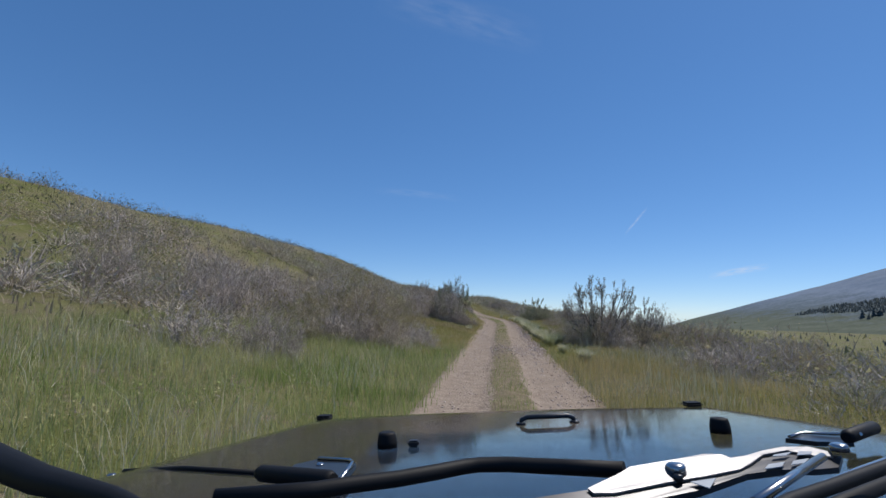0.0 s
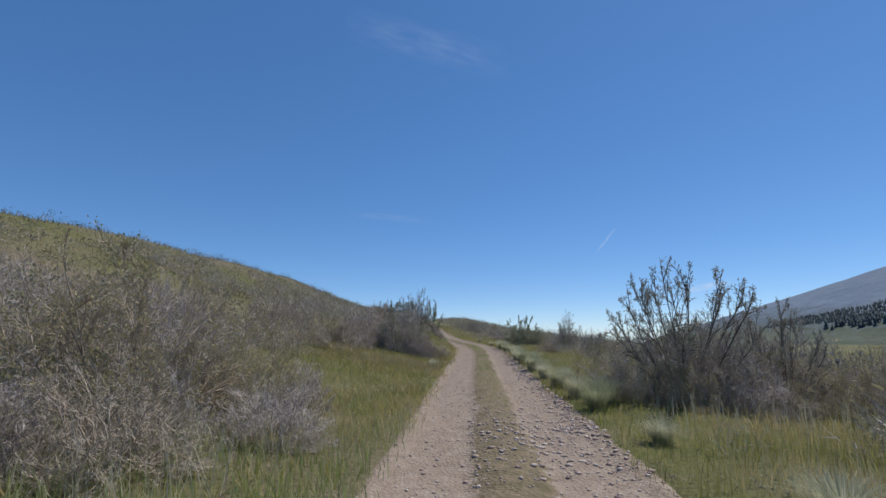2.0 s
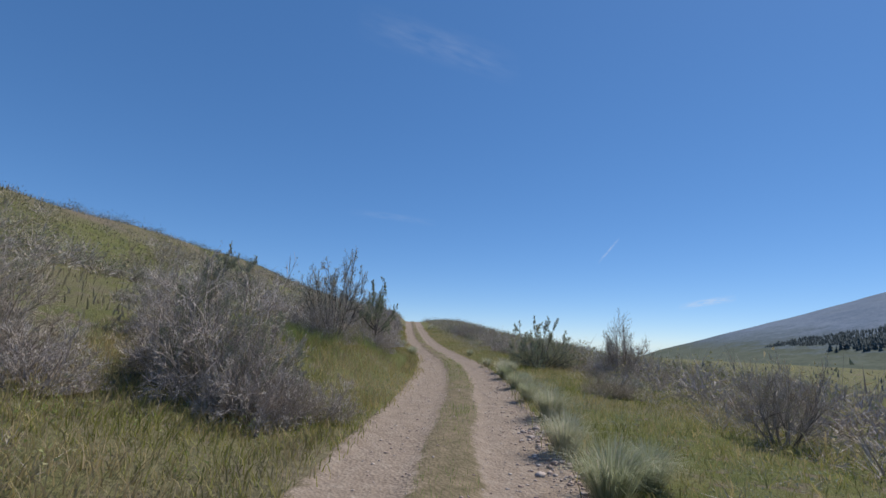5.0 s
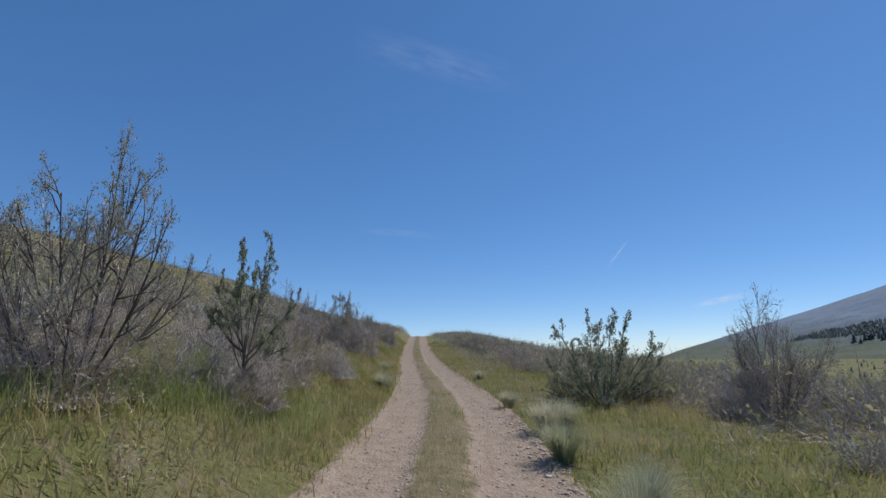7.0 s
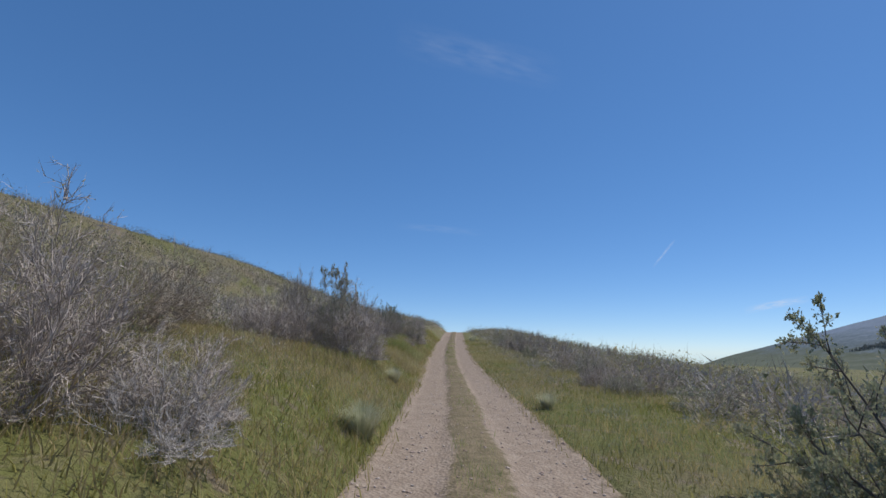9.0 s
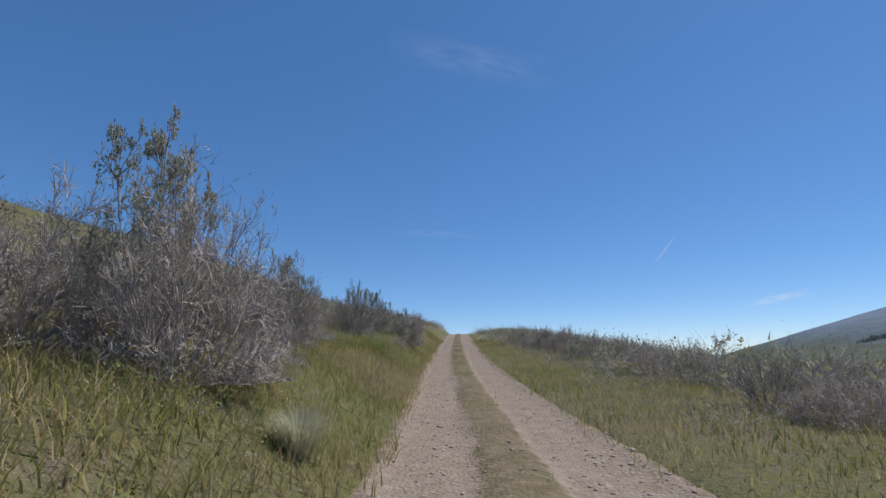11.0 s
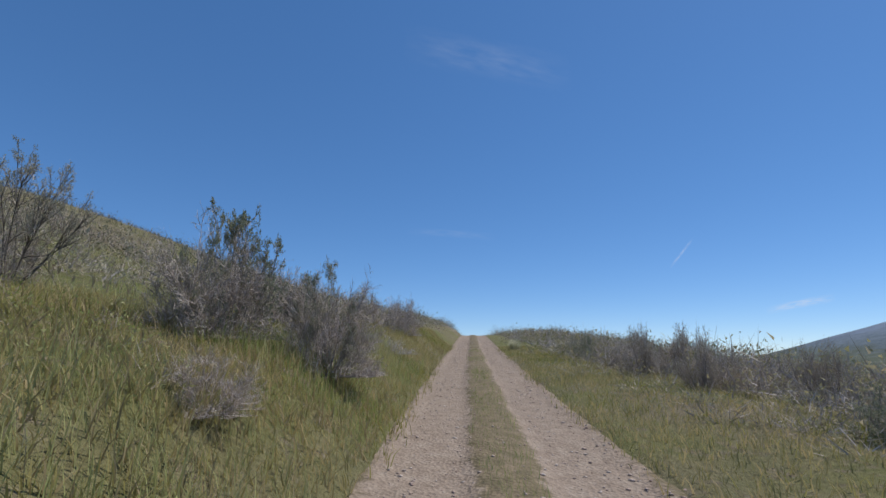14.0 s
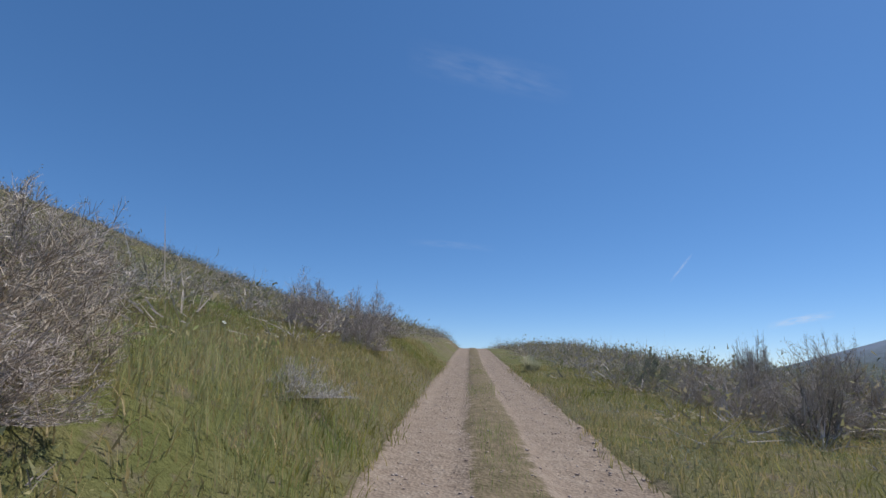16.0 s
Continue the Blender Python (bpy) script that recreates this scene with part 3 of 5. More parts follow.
        tagged(part("foliage", leaves_mesh("foliage", spot, way[pick], leaf, leaf_mat or SAGE, r, slim), None, thing), kind="stuff")
    return tagged(thing, label, "shrub")


KINDS = {}
KINDS["sage"] = [shrub(11 + k, 1.75, 1.3, 22, (10, 8, 5), 0.5, 0.45, 0.12, 0.25, 0.021, 17000, 0.033, 0.27, plume=0.6, girth=0.75, reach=(0.8, 1.05), low=0.38, side=0.72, leaf_mat=SAGE, label="grey-green sagebrush with crooked dark stems in tall grass", tips=0.8) for k in range(3)]
KINDS["dead"] = [shrub(31 + k, 1.25, 1.5, 28, (9, 9, 5), 0.52, 0.4, 0.08, 0.2, 0.012, 1800, 0.02, fine=0.0048, girth=0.65, bark=(TWIG, TWIG, BROWN_TWIG)[k], twig=(TWIG, TWIG, BROWN_TWIG)[k], leaf_mat=OLIVE, label="leafless %s brush, a dome of fine dry twigs" % ("grey", "grey", "brown")[k]) for k in range(3)]
KINDS["pale"] = [shrub(41 + k, 0.75, 1.57, 20, (8, 6, 5), 0.8, 0.6, 0.02, 0.1, 0.008, 0, girth=1.1, bark=BLEACHED, twig=BLEACHED, fine=0.004, label="low heap of bleached dead twigs on the grass") for k in range(2)]
KINDS["olive"] = [shrub(51 + k, 1.5, 1.4, 20, (9, 8, 6), 0.5, 0.4, 0.18, 0.15, 0.012, 11000, 0.022, 0.25, plume=0.8, leaf_mat=OLIVE, bark=BROWN_TWIG, twig=BROWN_TWIG, label="dense brown-olive shrub with many upright twigs", tips=0.5) for k in range(2)]
KINDS["green"] = [shrub(61 + k, 1.7, 1.35, 26, (11, 10, 5), 0.46, 0.30, 0.10, 0.12, 0.018, 28000, 0.031, 0.3, plume=0.45, girth=1.0, reach=(0.78, 1.0), low=0.12, side=0.58, bark=DARK_BARK, leaf_mat=LEAF, label="leafy grey-green bitterbrush with spiky upright tips", tips=0.2) for k in range(2)]
KINDS["tall"] = [shrub(71 + k, 2.1, 1.0, 17, (11, 9, 6), 0.55, 0.40, 0.08, 0.25, 0.026, 11000 if k == 0 else 16000, 0.026, 0.28, plume=0.6, girth=0.85, reach=(0.86, 0.97), low=0.38, side=0.68, leaf_mat=SAGE, bark=DARK_BARK, label="tall open shrub with bare stems and leafy tips", tips=1.0) for k in range(3)]
KINDS["fan"] = [shrub(171 + k, 2.2, 1.3, 26, (13, 10, 5), 0.5, 0.30, 0.10, 0.12, 0.024, 27000, 0.023, 0.26, fine=0.006, plume=0.5, girth=0.95, reach=(0.8, 1.0), low=0.22, side=0.52, leaf_mat=GREY_LEAF, bark=DARK_BARK, label="spreading dark shrub with a fan of leafy upright branches", tips=0.9) for k in range(2)]
KINDS["gnarled"] = [shrub(181 + k, 2.3, 1.25, 11, (12, 12, 5), 0.6, 0.46, 0.10, 0.1, 0.021, 24000, 0.025, 0.3, twig=DARK_TWIG, plume=0.36, girth=0.72, reach=(0.75, 1.0), low=0.3, side=0.5, trunk=0.55, leaf_mat=LEAF, bark=DARK_BARK, label="tall gnarled shrub with dark stems and clustered leaves", tips=0.8) for k in range(1)]
KINDS["bare"] = [shrub(91 + k, 1.7, 0.95, 11, (10, 10, 6), 0.48, 0.42, 0.16, 0.15, 0.024, 4500, 0.022, 0.25, bark=DARK_TWIG, twig=TWIG, fine=0.006, girth=0.6, leaf_mat=OLIVE, label="tall bare shrub with thin upright grey sticks") for k in range(2)]
KINDS["low"] = [shrub(81 + k, 0.6, 1.45, 18, (7, 5, 5), 0.55, 0.36, 0.25, 0.15, 0.009, 2800, 0.024, 0.25, girth=0.9, leaf_mat=SAGE, label="low rounded grey sagebrush on the slope", tips=0.5) for k in range(2)]
# plainer ones for farther off
KINDS["far_grey"] = [shrub(131 + k, 1.25, 1.45, 16, (6, 6, 6), 0.6, 0.4, 0.15, 0.2, 0.012, 350, 0.035, girth=0.7, bark=(TWIG, TWIG, BROWN_TWIG)[k], twig=(TWIG, TWIG, BROWN_TWIG)[k], fine=0.009, leaf_mat=OLIVE, label="leafless %s brush among other shrubs" % ("grey", "grey", "brown")[k]) for k in range(3)]
KINDS["far_sage"] = [shrub(141 + k, 1.6, 1.3, 13, (6, 6, 5), 0.5, 0.4, 0.3, 0.3, 0.016, 1700, 0.042, 0.3, girth=0.6, fine=0.006, leaf_mat=SAGE, bark=TWIG, label="grey-green sagebrush on the brushy slope", tips=0.8) for k in range(3)]
SIZES = {}
for kind, some in KINDS.items():
    for ob in some:
        co = np.array([v.co for v in ob.children[1].data.vertices])
        SIZES.setdefault(kind, []).append((float(np.percentile(co[:, 2], 99.5)), 2 * float(np.percentile(np.hypot(co[:, 0], co[:, 1]), 90))))
GROUPS = {"sage": "sagebrush", "dead": "grey brush", "pale": "dead twig heaps", "olive": "olive shrubs", "green": "green shrubs", "tall": "tall shrubs", "low": "low sagebrush", "fan": "fan-shaped shrubs", "gnarled": "gnarled shrubs", "bare": "bare shrubs", "far_grey": "grey brush", "far_sage": "sagebrush"}
used = set()


def plant(kind, x, y, height, width, variant=None):
    """A shrub of a kind at a place, scaled to its height and width; the first of each variant is the one that was grown."""
    r = np.random.default_rng(int(abs(x * 131 + y * 977)) + 5)
    k = int(r.integers(len(KINDS[kind]))) if variant is None else variant % len(KINDS[kind])
    tall, wide = height / SIZES[kind][k][0], width / SIZES[kind][k][1]
    u = x - float(road_x(y))
    m = Matrix.Translation((x, y, float(land(u, y)) - 0.09)) @ Matrix.Rotation(r.uniform(0, 6.283), 4, "Z") @ Matrix.Diagonal((wide, wide, tall, 1))
    first = KINDS[kind][k]
    tagged(first, group=GROUPS[kind])
    if (kind, k) not in used:
        used.add((kind, k))
        first.matrix_basis = m
        return first
    ob = copy_thing(first, Matrix())
    ob.matrix_basis = m
    return ob


# Shrubs that stand by themselves along the track, stretch by stretch: kind, x, y, height, width, and which one of its kind
# below the track, near the start
BELOW_START = (
    ("fan", 7.76, 20.52, 2.9, 3.2, 0), ("olive", 7.1, 19.5, 1.05, 1.7, 0), ("dead", 7.7, 19.7, 1.25, 2.0, 2), ("olive", 8.7, 19.2, 1.15, 1.8, 1), ("dead", 6.5, 20.7, 0.9, 1.6, 0), ("dead", 8.3, 20.2, 1.5, 1.9, 1), ("fan", 9.45, 19.84, 2.14, 1.89, 1), ("olive", 6.75, 22.14, 1.11, 1.66), ("dead", 7.97, 18.90, 1.01, 1.60),
    ("dead", 10.67, 21.06, 1.78, 1.89), ("dead", 8.37, 21.06, 1.57, 2.03), ("olive", 9.86, 18.36, 1.13, 1.70), ("dead", 11.61, 19.44, 1.51, 2.03),
    ("tall", 11.07, 22.95, 1.67, 1.49), ("dead", 12.69, 16.74, 1.25, 1.88), ("bare", 13.50, 20.52, 1.41, 1.35), ("olive", 11.88, 14.58, 0.97, 1.46),
    ("dead", 10.67, 15.93, 0.83, 1.40), ("dead", 14.31, 17.55, 1.34, 2.01), ("dead", 9.45, 22.41, 1.42, 2.03),
)
# above the track, near the start
ABOVE_START = (
    ("olive", -2.03, 17.14, 2.44, 2.97), ("olive", -0.94, 18.50, 1.47, 2.03), ("olive", -3.38, 17.01, 1.69, 2.16), ("dead", -0.14, 19.31, 0.86, 1.30),
    ("dead", -2.16, 18.90, 1.60, 2.16), ("pale", -1.35, 16.47, 0.93, 1.50), ("pale", -0.27, 17.82, 0.69, 1.20), ("pale", -2.97, 15.66, 0.71, 1.60), ("dead", -1.05, 15.3, 1.0, 1.8, 2), ("dead", 0.05, 16.9, 0.8, 1.5, 0), ("dead", -2.2, 14.7, 1.15, 1.9, 1), ("olive", -3.5, 13.8, 1.2, 1.9, 1),
    ("dead", -6.21, 15.53, 1.76, 2.29), ("dead", -7.97, 17.82, 2.11, 2.43), ("dead", -5.13, 19.71, 1.51, 2.27), ("dead", -9.72, 14.85, 1.93, 2.29),
    ("dead", -4.46, 23.09, 2.26, 1.76), ("dead", -3.38, 21.87, 1.24, 1.87), ("dead", -6.21, 24.84, 1.57, 2.29), ("dead", -7.56, 22.14, 1.73, 2.16),
)
# by the first bend
FIRST_BEND = (
    ("dead", 1.49, 34.02, 2.22, 2.43), ("sage", 1.08, 34.29, 2.40, 1.62), ("dead", 2.56, 33.62, 1.0, 1.3), ("dead", 3.2, 33.9, 0.75, 1.1, 0), ("sage", 2.2, 33.7, 1.75, 1.3), ("dead", 2.2, 33.2, 1.3, 1.5, 1), ("dead", 0.27, 34.83, 1.31, 1.76),
    ("dead", -2.29, 29.97, 1.13, 1.70), ("olive", -3.51, 28.49, 0.95, 1.35), ("dead", -1.76, 33.34, 1.41, 2.03), ("dead", -0.54, 32.67, 1.00, 1.50),
    ("dead", -4.59, 31.86, 1.56, 2.16), ("dead", -5.94, 29.43, 1.50, 2.03), ("dead", -4.05, 35.10, 1.69, 2.16), ("dead", -0.81, 36.99, 1.60, 2.03),
    ("bare", 10.80, 33.48, 1.46, 1.35), ("pale", 9.45, 28.35, 0.45, 1.60), ("dead", 12.69, 36.45, 1.07, 1.60), ("dead", 9.99, 38.61, 0.75, 1.40),
)
# the two tall ones and the brush round them
TALL_PAIR = (
    ("tall", 2.2, 40.8, 2.85, 2.2, 0), ("dead", 2.05, 40.5, 1.05, 1.7, 0), ("dead", 1.4, 41.2, 1.2, 1.8, 1), ("olive", 2.6, 41.2, 0.75, 1.1, 0), ("gnarled", 3.33, 42.75, 2.5, 1.25, 0), ("dead", 3.2, 43.1, 0.8, 1.3, 1), ("dead", 3.55, 42.35, 0.7, 1.1, 0), ("pale", 2.75, 41.9, 0.6, 1.2), ("pale", 2.29, 43.60, 0.8, 1.51), ("dead", 3.38, 44.41, 0.86, 1.30),
    ("dead", 0.68, 43.74, 0.95, 1.8), ("dead", -0.81, 45.09, 1.0, 1.7), ("dead", 2.56, 47.39, 1.89, 1.76),
    ("dead", 3.51, 48.20, 0.87, 1.31), ("pale", 3.71, 47.66, 0.79, 1.18), ("olive", 1.62, 48.87, 1.51, 1.89), ("dead", 0.81, 47.25, 1.1, 1.7),
    ("olive", 2.97, 45.77, 1.16, 1.49), ("dead", 2.16, 45.90, 1.38, 1.62), ("dead", -0.14, 52.11, 1.68, 2.16), ("dead", -1.35, 55.35, 1.69, 2.16),
    ("dead", 0.27, 58.05, 1.55, 2.03), ("dead", -6.48, 56.16, 1.69, 2.29),
)
# across the track from them
ACROSS_FROM_PAIR = (
    ("green", 10.60, 47.79, 2.3, 2.70), ("green", 11.74, 48.47, 1.28, 1.89), ("green", 10.12, 48.87, 0.75, 1.12), ("bare", 13.50, 45.63, 2.71, 1.76),
    ("dead", 12.69, 45.77, 1.05, 1.35), ("dead", 14.45, 46.44, 0.95, 1.43), ("olive", 12.69, 49.68, 1.22, 1.76),
)
# along the straight, above the track
ABOVE_STRAIGHT = (
    ("dead", 1.22, 58.59, 1.75, 1.89), ("dead", 2.84, 59.00, 2.22, 2.03), ("sage", 2.16, 59.40, 2.87, 1.76), ("pale", 2.56, 61.97, 0.71, 1.06),
    ("bare", -0.81, 63.85, 2.72, 1.22), ("dead", 0.27, 64.53, 1.59, 1.76), ("dead", 1.55, 65.48, 2.04, 1.62), ("sage", 1.35, 65.75, 2.33, 1.22),
    ("pale", 1.35, 68.1, 0.83, 1.5), ("dead", 0.41, 67.50, 1.58, 1.89), ("dead", 0.2, 70.47, 1.3, 1.5), ("dead", 1.75, 72.1, 1.5, 1.5),
    ("tall", 1.70, 72.2, 2.15, 1.45, 1), ("dead", 0.3, 73.3, 1.2, 1.4),
)
# farther along the straight
ABOVE_STRAIGHT_END = (
    ("dead", -3.51, 75.06, 1.38, 1.22), ("dead", 3.05, 74.1, 0.5, 0.95), ("tall", -2.2, 77.2, 2.4, 2.0, 2), ("dead", -2.5, 77.0, 1.2, 1.6), ("dead", 1.35, 77.1, 1.75, 2.0, 1),
    ("sage", 1.6, 77.2, 2.15, 1.5), ("dead", 3.1, 77.5, 1.5, 1.55, 0), ("sage", 3.05, 77.55, 1.75, 1.1), ("dead", 2.0, 80.6, 1.05, 1.8, 2), ("dead", 2.55, 80.1, 0.55, 1.3, 0), ("bare", 0.9, 81.6, 1.35, 1.4), ("pale", 3.0, 83.6, 0.45, 1.2), ("dead", -1.49, 82.62, 1.70, 1.76),
    ("dead", 0.81, 82.22, 1.45, 1.76, 0), ("dead", -0.54, 83.43, 1.5, 2.03), ("dead", 2.36, 90.18, 1.54, 1.35), ("dead", 0.54, 90.86, 1.55, 1.49),
    ("dead", 1.35, 92.61, 1.35, 1.76), ("dead", -0.54, 94.50, 1.38, 1.76), ("dead", 1.22, 97.88, 1.49, 2.03),
)
# along the straight, below the track
BELOW_STRAIGHT = (
    ("tall", 11.61, 63.72, 1.12, 1.22), ("dead", 12.02, 71.01, 1.04, 1.56), ("dead", 14.18, 75.60, 1.06, 1.60), ("sage", 11.07, 76.95, 0.81, 1.22),
    ("sage", 10.26, 92.34, 1.19, 1.35), ("bare", 10.80, 86.13, 1.56, 1.22), ("bare", 12.56, 85.19, 1.64, 1.22), ("dead", 11.61, 87.21, 0.90, 1.36),
    ("dead", 10.53, 89.50, 0.91, 1.37), ("dead", 14.18, 84.78, 1.08, 1.61), ("bare", 12.69, 88.29, 1.66, 1.22), ("dead", 12.02, 83.43, 0.87, 1.30),
    ("bare", 13.37, 70.74, 1.26, 1.22), ("dead", 12.96, 73.71, 0.89, 1.40), ("bare", 13.77, 78.84, 1.35, 1.22), ("bare", 12.02, 89.91, 1.78, 0.94),
    ("bare", 14.04, 90.18, 1.80, 1.08), ("bare", 11.07, 82.89, 1.32, 0.94), ("bare", 13.10, 81.27, 1.41, 1.08),
)
SHRUBS = BELOW_START + ABOVE_START + FIRST_BEND + TALL_PAIR + ACROSS_FROM_PAIR + ABOVE_STRAIGHT + ABOVE_STRAIGHT_END + BELOW_STRAIGHT
for kind, x, y, h, w, *variant in SHRUBS:
    plant(kind, x, y, h, w, *variant)

# The brush on both sides, which thickens away from the track
r = np.random.default_rng(99)
made = 0
spots = [(row[1], row[2]) for row in SHRUBS]
while made < 230:
    y = r.uniform(8, 146)
    left = r.random() < 0.48
    u = -(4.4 + 12 * r.random()) if left else 5.2 + 20 * r.random() ** 1.3
    clump = float(value_noise(u, y, 5.0, 77, 2))
    if clump < ((0.0 if y < 66 else 0.25) if left else -0.45):
        continue
    x = float(road_x(y)) + u
    if any((x - a) ** 2 + (y - b) ** 2 < 1.0**2 for a, b in spots):
        continue
    spots.append((x, y))
    made += 1
    if abs(u) < 6.0 and y < 97:
        kind = str(r.choice(["dead", "low", "pale"], p=[0.45, 0.35, 0.2]))
    else:
        kind = str(r.choice(["far_grey", "far_sage", "low"], p=[0.55, 0.35, 0.1]))
    size = {"dead": 1.0, "low": 0.55, "pale": 0.55, "far_grey": 1.1, "far_sage": 1.2}[kind] * r.uniform(0.7, 1.1) * (0.8 if left and y > 60 else 1.1)
    wide = r.uniform(1.3, 2.2)
    if not (left and 70 < y < 85 and u > -10):      # open grass between the bushes there
        plant(kind, x, y, size, wide)
for kind, some in KINDS.items():
    for k, ob in enumerate(some):
        if (kind, k) not in used:
            for o in (*ob.children, ob):
                bpy.data.objects.remove(o)


def blades(name, count, u0, u1, y0, y1, tall, width, mat, seed, keep, lean=0.35, clumps=0.0):
    """Grass blades over a stretch of ground, three triangles each, bent over a little; keep(u, y) gives their share."""
    r = np.random.default_rng(seed)
    u, y = r.uniform(u0, u1, count), r.uniform(y0, y1, count)
    ok = r.random(count) < keep(u, y)
    u, y = u[ok], y[ok]
    n = len(u)
    z = land(u, y) - 0.03
    h = tall * r.uniform(0.4, 1.3, n) * (0.82 + 0.45 * value_noise(u, y, 0.9, seed + 1, 3))
    ang, tip = r.uniform(0, 2 * np.pi, n), r.uniform(0, 2 * np.pi, n)
    side = np.stack([np.cos(ang), np.sin(ang), 0 * ang], -1) * (width * r.uniform(0.6, 1.3, n))[:, None] / 2
    over = np.stack([np.cos(tip), np.sin(tip), 0 * tip], -1) * (h * lean * r.uniform(0.2, 1.5, n))[:, None]
    base = np.stack([u + road_x(y), y, z], -1)
    up = np.array([0, 0, 1.0]) * h[:, None]
    mid = base + up * 0.55 + over * 0.3
    v = np.stack([base - side, base + side, mid - side * 0.7, mid + side * 0.7, base + up + over], 1).reshape(-1, 3)
    i = np.arange(n)[:, None] * 5
    return mesh_of(name, v, [np.concatenate([i + [0, 1, 3, 2]]), i + [2, 3, 4]], mat)


def brush(name, u, y, height, mat_twig, mat_leaf, seed, twigs=34, leaves=34):
    """Far brush: each bush a lumpy dome of twigs that point outwards, with small leaves in its outer shell; all in two meshes."""
    r = np.random.default_rng(seed)
    n = len(u)
    base = np.stack([u + road_x(y), y, far_land(u, y) - 0.05], -1)
    girth, turn = r.uniform(0.65, 1.15, (n, 1)), r.uniform(0, 6.283, (n, 2))
    made_parts = []
    for count, mat, leafy in ((twigs, mat_twig, False), (leaves, mat_leaf, True)):
        ang, low = r.uniform(0, 6.283, (n, count)), np.arccos(1 - 0.97 * r.random((n, count)))
        lump = 1 + 0.16 * np.sin(3 * ang + turn[:, :1]) + 0.12 * np.sin(5 * ang + 4 * low + turn[:, 1:])
        reach = height[:, None] * lump / np.sqrt(np.cos(low) ** 2 + (np.sin(low) / girth) ** 2)
        way = np.stack([np.cos(ang) * np.sin(low), np.sin(ang) * np.sin(low), np.cos(low)], -1)
        side = r.normal(0, 1, way.shape)
        if leafy:
            foot = base[:, None] + way * (reach * r.uniform(0.5, 0.93, reach.shape))[..., None]
            tip = foot + (way * 0.05 + r.normal(0, 0.05, way.shape)) * height[:, None, None]
            side *= 0.018 * height[:, None, None]
        else:
            start = r.uniform(0.1, 0.68, reach.shape)
            foot = base[:, None] + way * (reach * start)[..., None]
            tip = foot + (way + r.normal(0, 0.33, way.shape)) * (reach * r.uniform(0.22, 0.45, reach.shape))[..., None]
            side *= 0.006 * height[:, None, None]
        v = np.stack([foot - side, foot + side, tip], 2).reshape(-1, 3)
        made_parts.append(mesh_of(name, v, np.arange(len(v)).reshape(-1, 3), mat))
    return made_parts


def scatter(seed, count, u0, u1, y0, y1, share):
    r = np.random.default_rng(seed)
    u, y = r.uniform(u0, u1, count), r.uniform(y0, y1, count)
    ok = r.random(count) < share(u, y)
    return u[ok], y[ok], r.uniform(0.6, 1.25, int(ok.sum()))


u, y, h = scatter(501, 6800, 8.5, 115, -5, 240, lambda u, y: 0.95 * soft(value_noise(u, y, 9, 81, 2), -0.75, -0.1))
for me in brush("lower_brush", u, y, h * (1.45 + 0.6 * soft(u, 14, 50)), BROWN_TWIG, OLIVE, 502, 30, 30):
    tagged(new("lower_brush", me), "grey brush covering the lower slope", "brush", kind="stuff")
u, y, h = scatter(509, 3600, 40, 170, 10, 300, lambda u, y: 0.9 * soft(value_noise(u, y, 14, 89, 2), -0.6, 0.2))
for me in brush("valley_brush", u, y, h * 2.3, BROWN_TWIG, OLIVE, 510, 22, 38):
    tagged(new("valley_brush", me), "tall olive and grey brush on the valley's flank", "brush", kind="stuff")
u, y, h = scatter(511, 5200, 100, 620, 40, 620, lambda u, y: 0.9 * soft(value_noise(u, y, 40, 90, 3), -0.35, 0.25))
for me in brush("meadow_brush", u, y, h * 3.0, BROWN_TWIG, OLIVE, 512, 8, 26):
    tagged(new("meadow_brush", me), "olive bushes scattered over the valley meadow", "brush", kind="stuff")
u, y, h = scatter(503, 6000, -22, -4.2, 5, 180, lambda u, y: soft(value_noise(u, y, 6, 83, 2), -0.35, 0.15) * soft(-u, 4.0, 8.5) * (1 - 0.65 * soft(y, 60, 72) * (1 - soft(y, 104, 125))) * (1 - 0.85 * soft(y, 66, 71) * (1 - soft(y, 83, 90)) * (1 - soft(-u, 9, 13))) * (1 - 0.7 * soft(y, 38, 42) * (1 - soft(y, 48, 52)) * (1 - soft(-u, 9, 12))))
odd = np.arange(len(u)) % 3 == 0
for me in brush("bank_brush", u[~odd], y[~odd], (h * (0.6 + 0.5 * soft(-u, 5, 11)))[~odd], TWIG, SAGE, 504, 105, 24):
    tagged(new("bank_brush", me), "thick grey brush over the lower hillside", "brush", kind="stuff")
for me in brush("olive_brush", u[odd], y[odd], (h * (0.6 + 0.5 * soft(-u, 5, 11)))[odd], BROWN_TWIG, OLIVE, 524, 70, 90):
    tagged(new("olive_brush", me), "brown-olive bushes among the grey brush of the hillside", "brush", kind="stuff")
u, y, h = scatter(513, 2700, 3.0, 12.5, 3, 180, lambda u, y: soft(value_noise(u, y, 5, 84, 2), -0.7, 0.0) * soft(u + 0.8 * soft(y, 58, 68), 3.6, 5.4))
for me in brush("verge_brush", u, y, h * (0.62 + 0.68 * soft(u, 4.6, 8.5)), TWIG, OLIVE, 514, 82, 36):
    tagged(new("verge_brush", me), "grey brush beyond the grass of the verge", "brush", kind="stuff")
u, y, h = scatter(515, 1500, -12, 12, 84, 190, lambda u, y: soft(np.abs(u), 2.5, 4.2) * (0.35 + 0.65 * soft(y, 84, 104)))
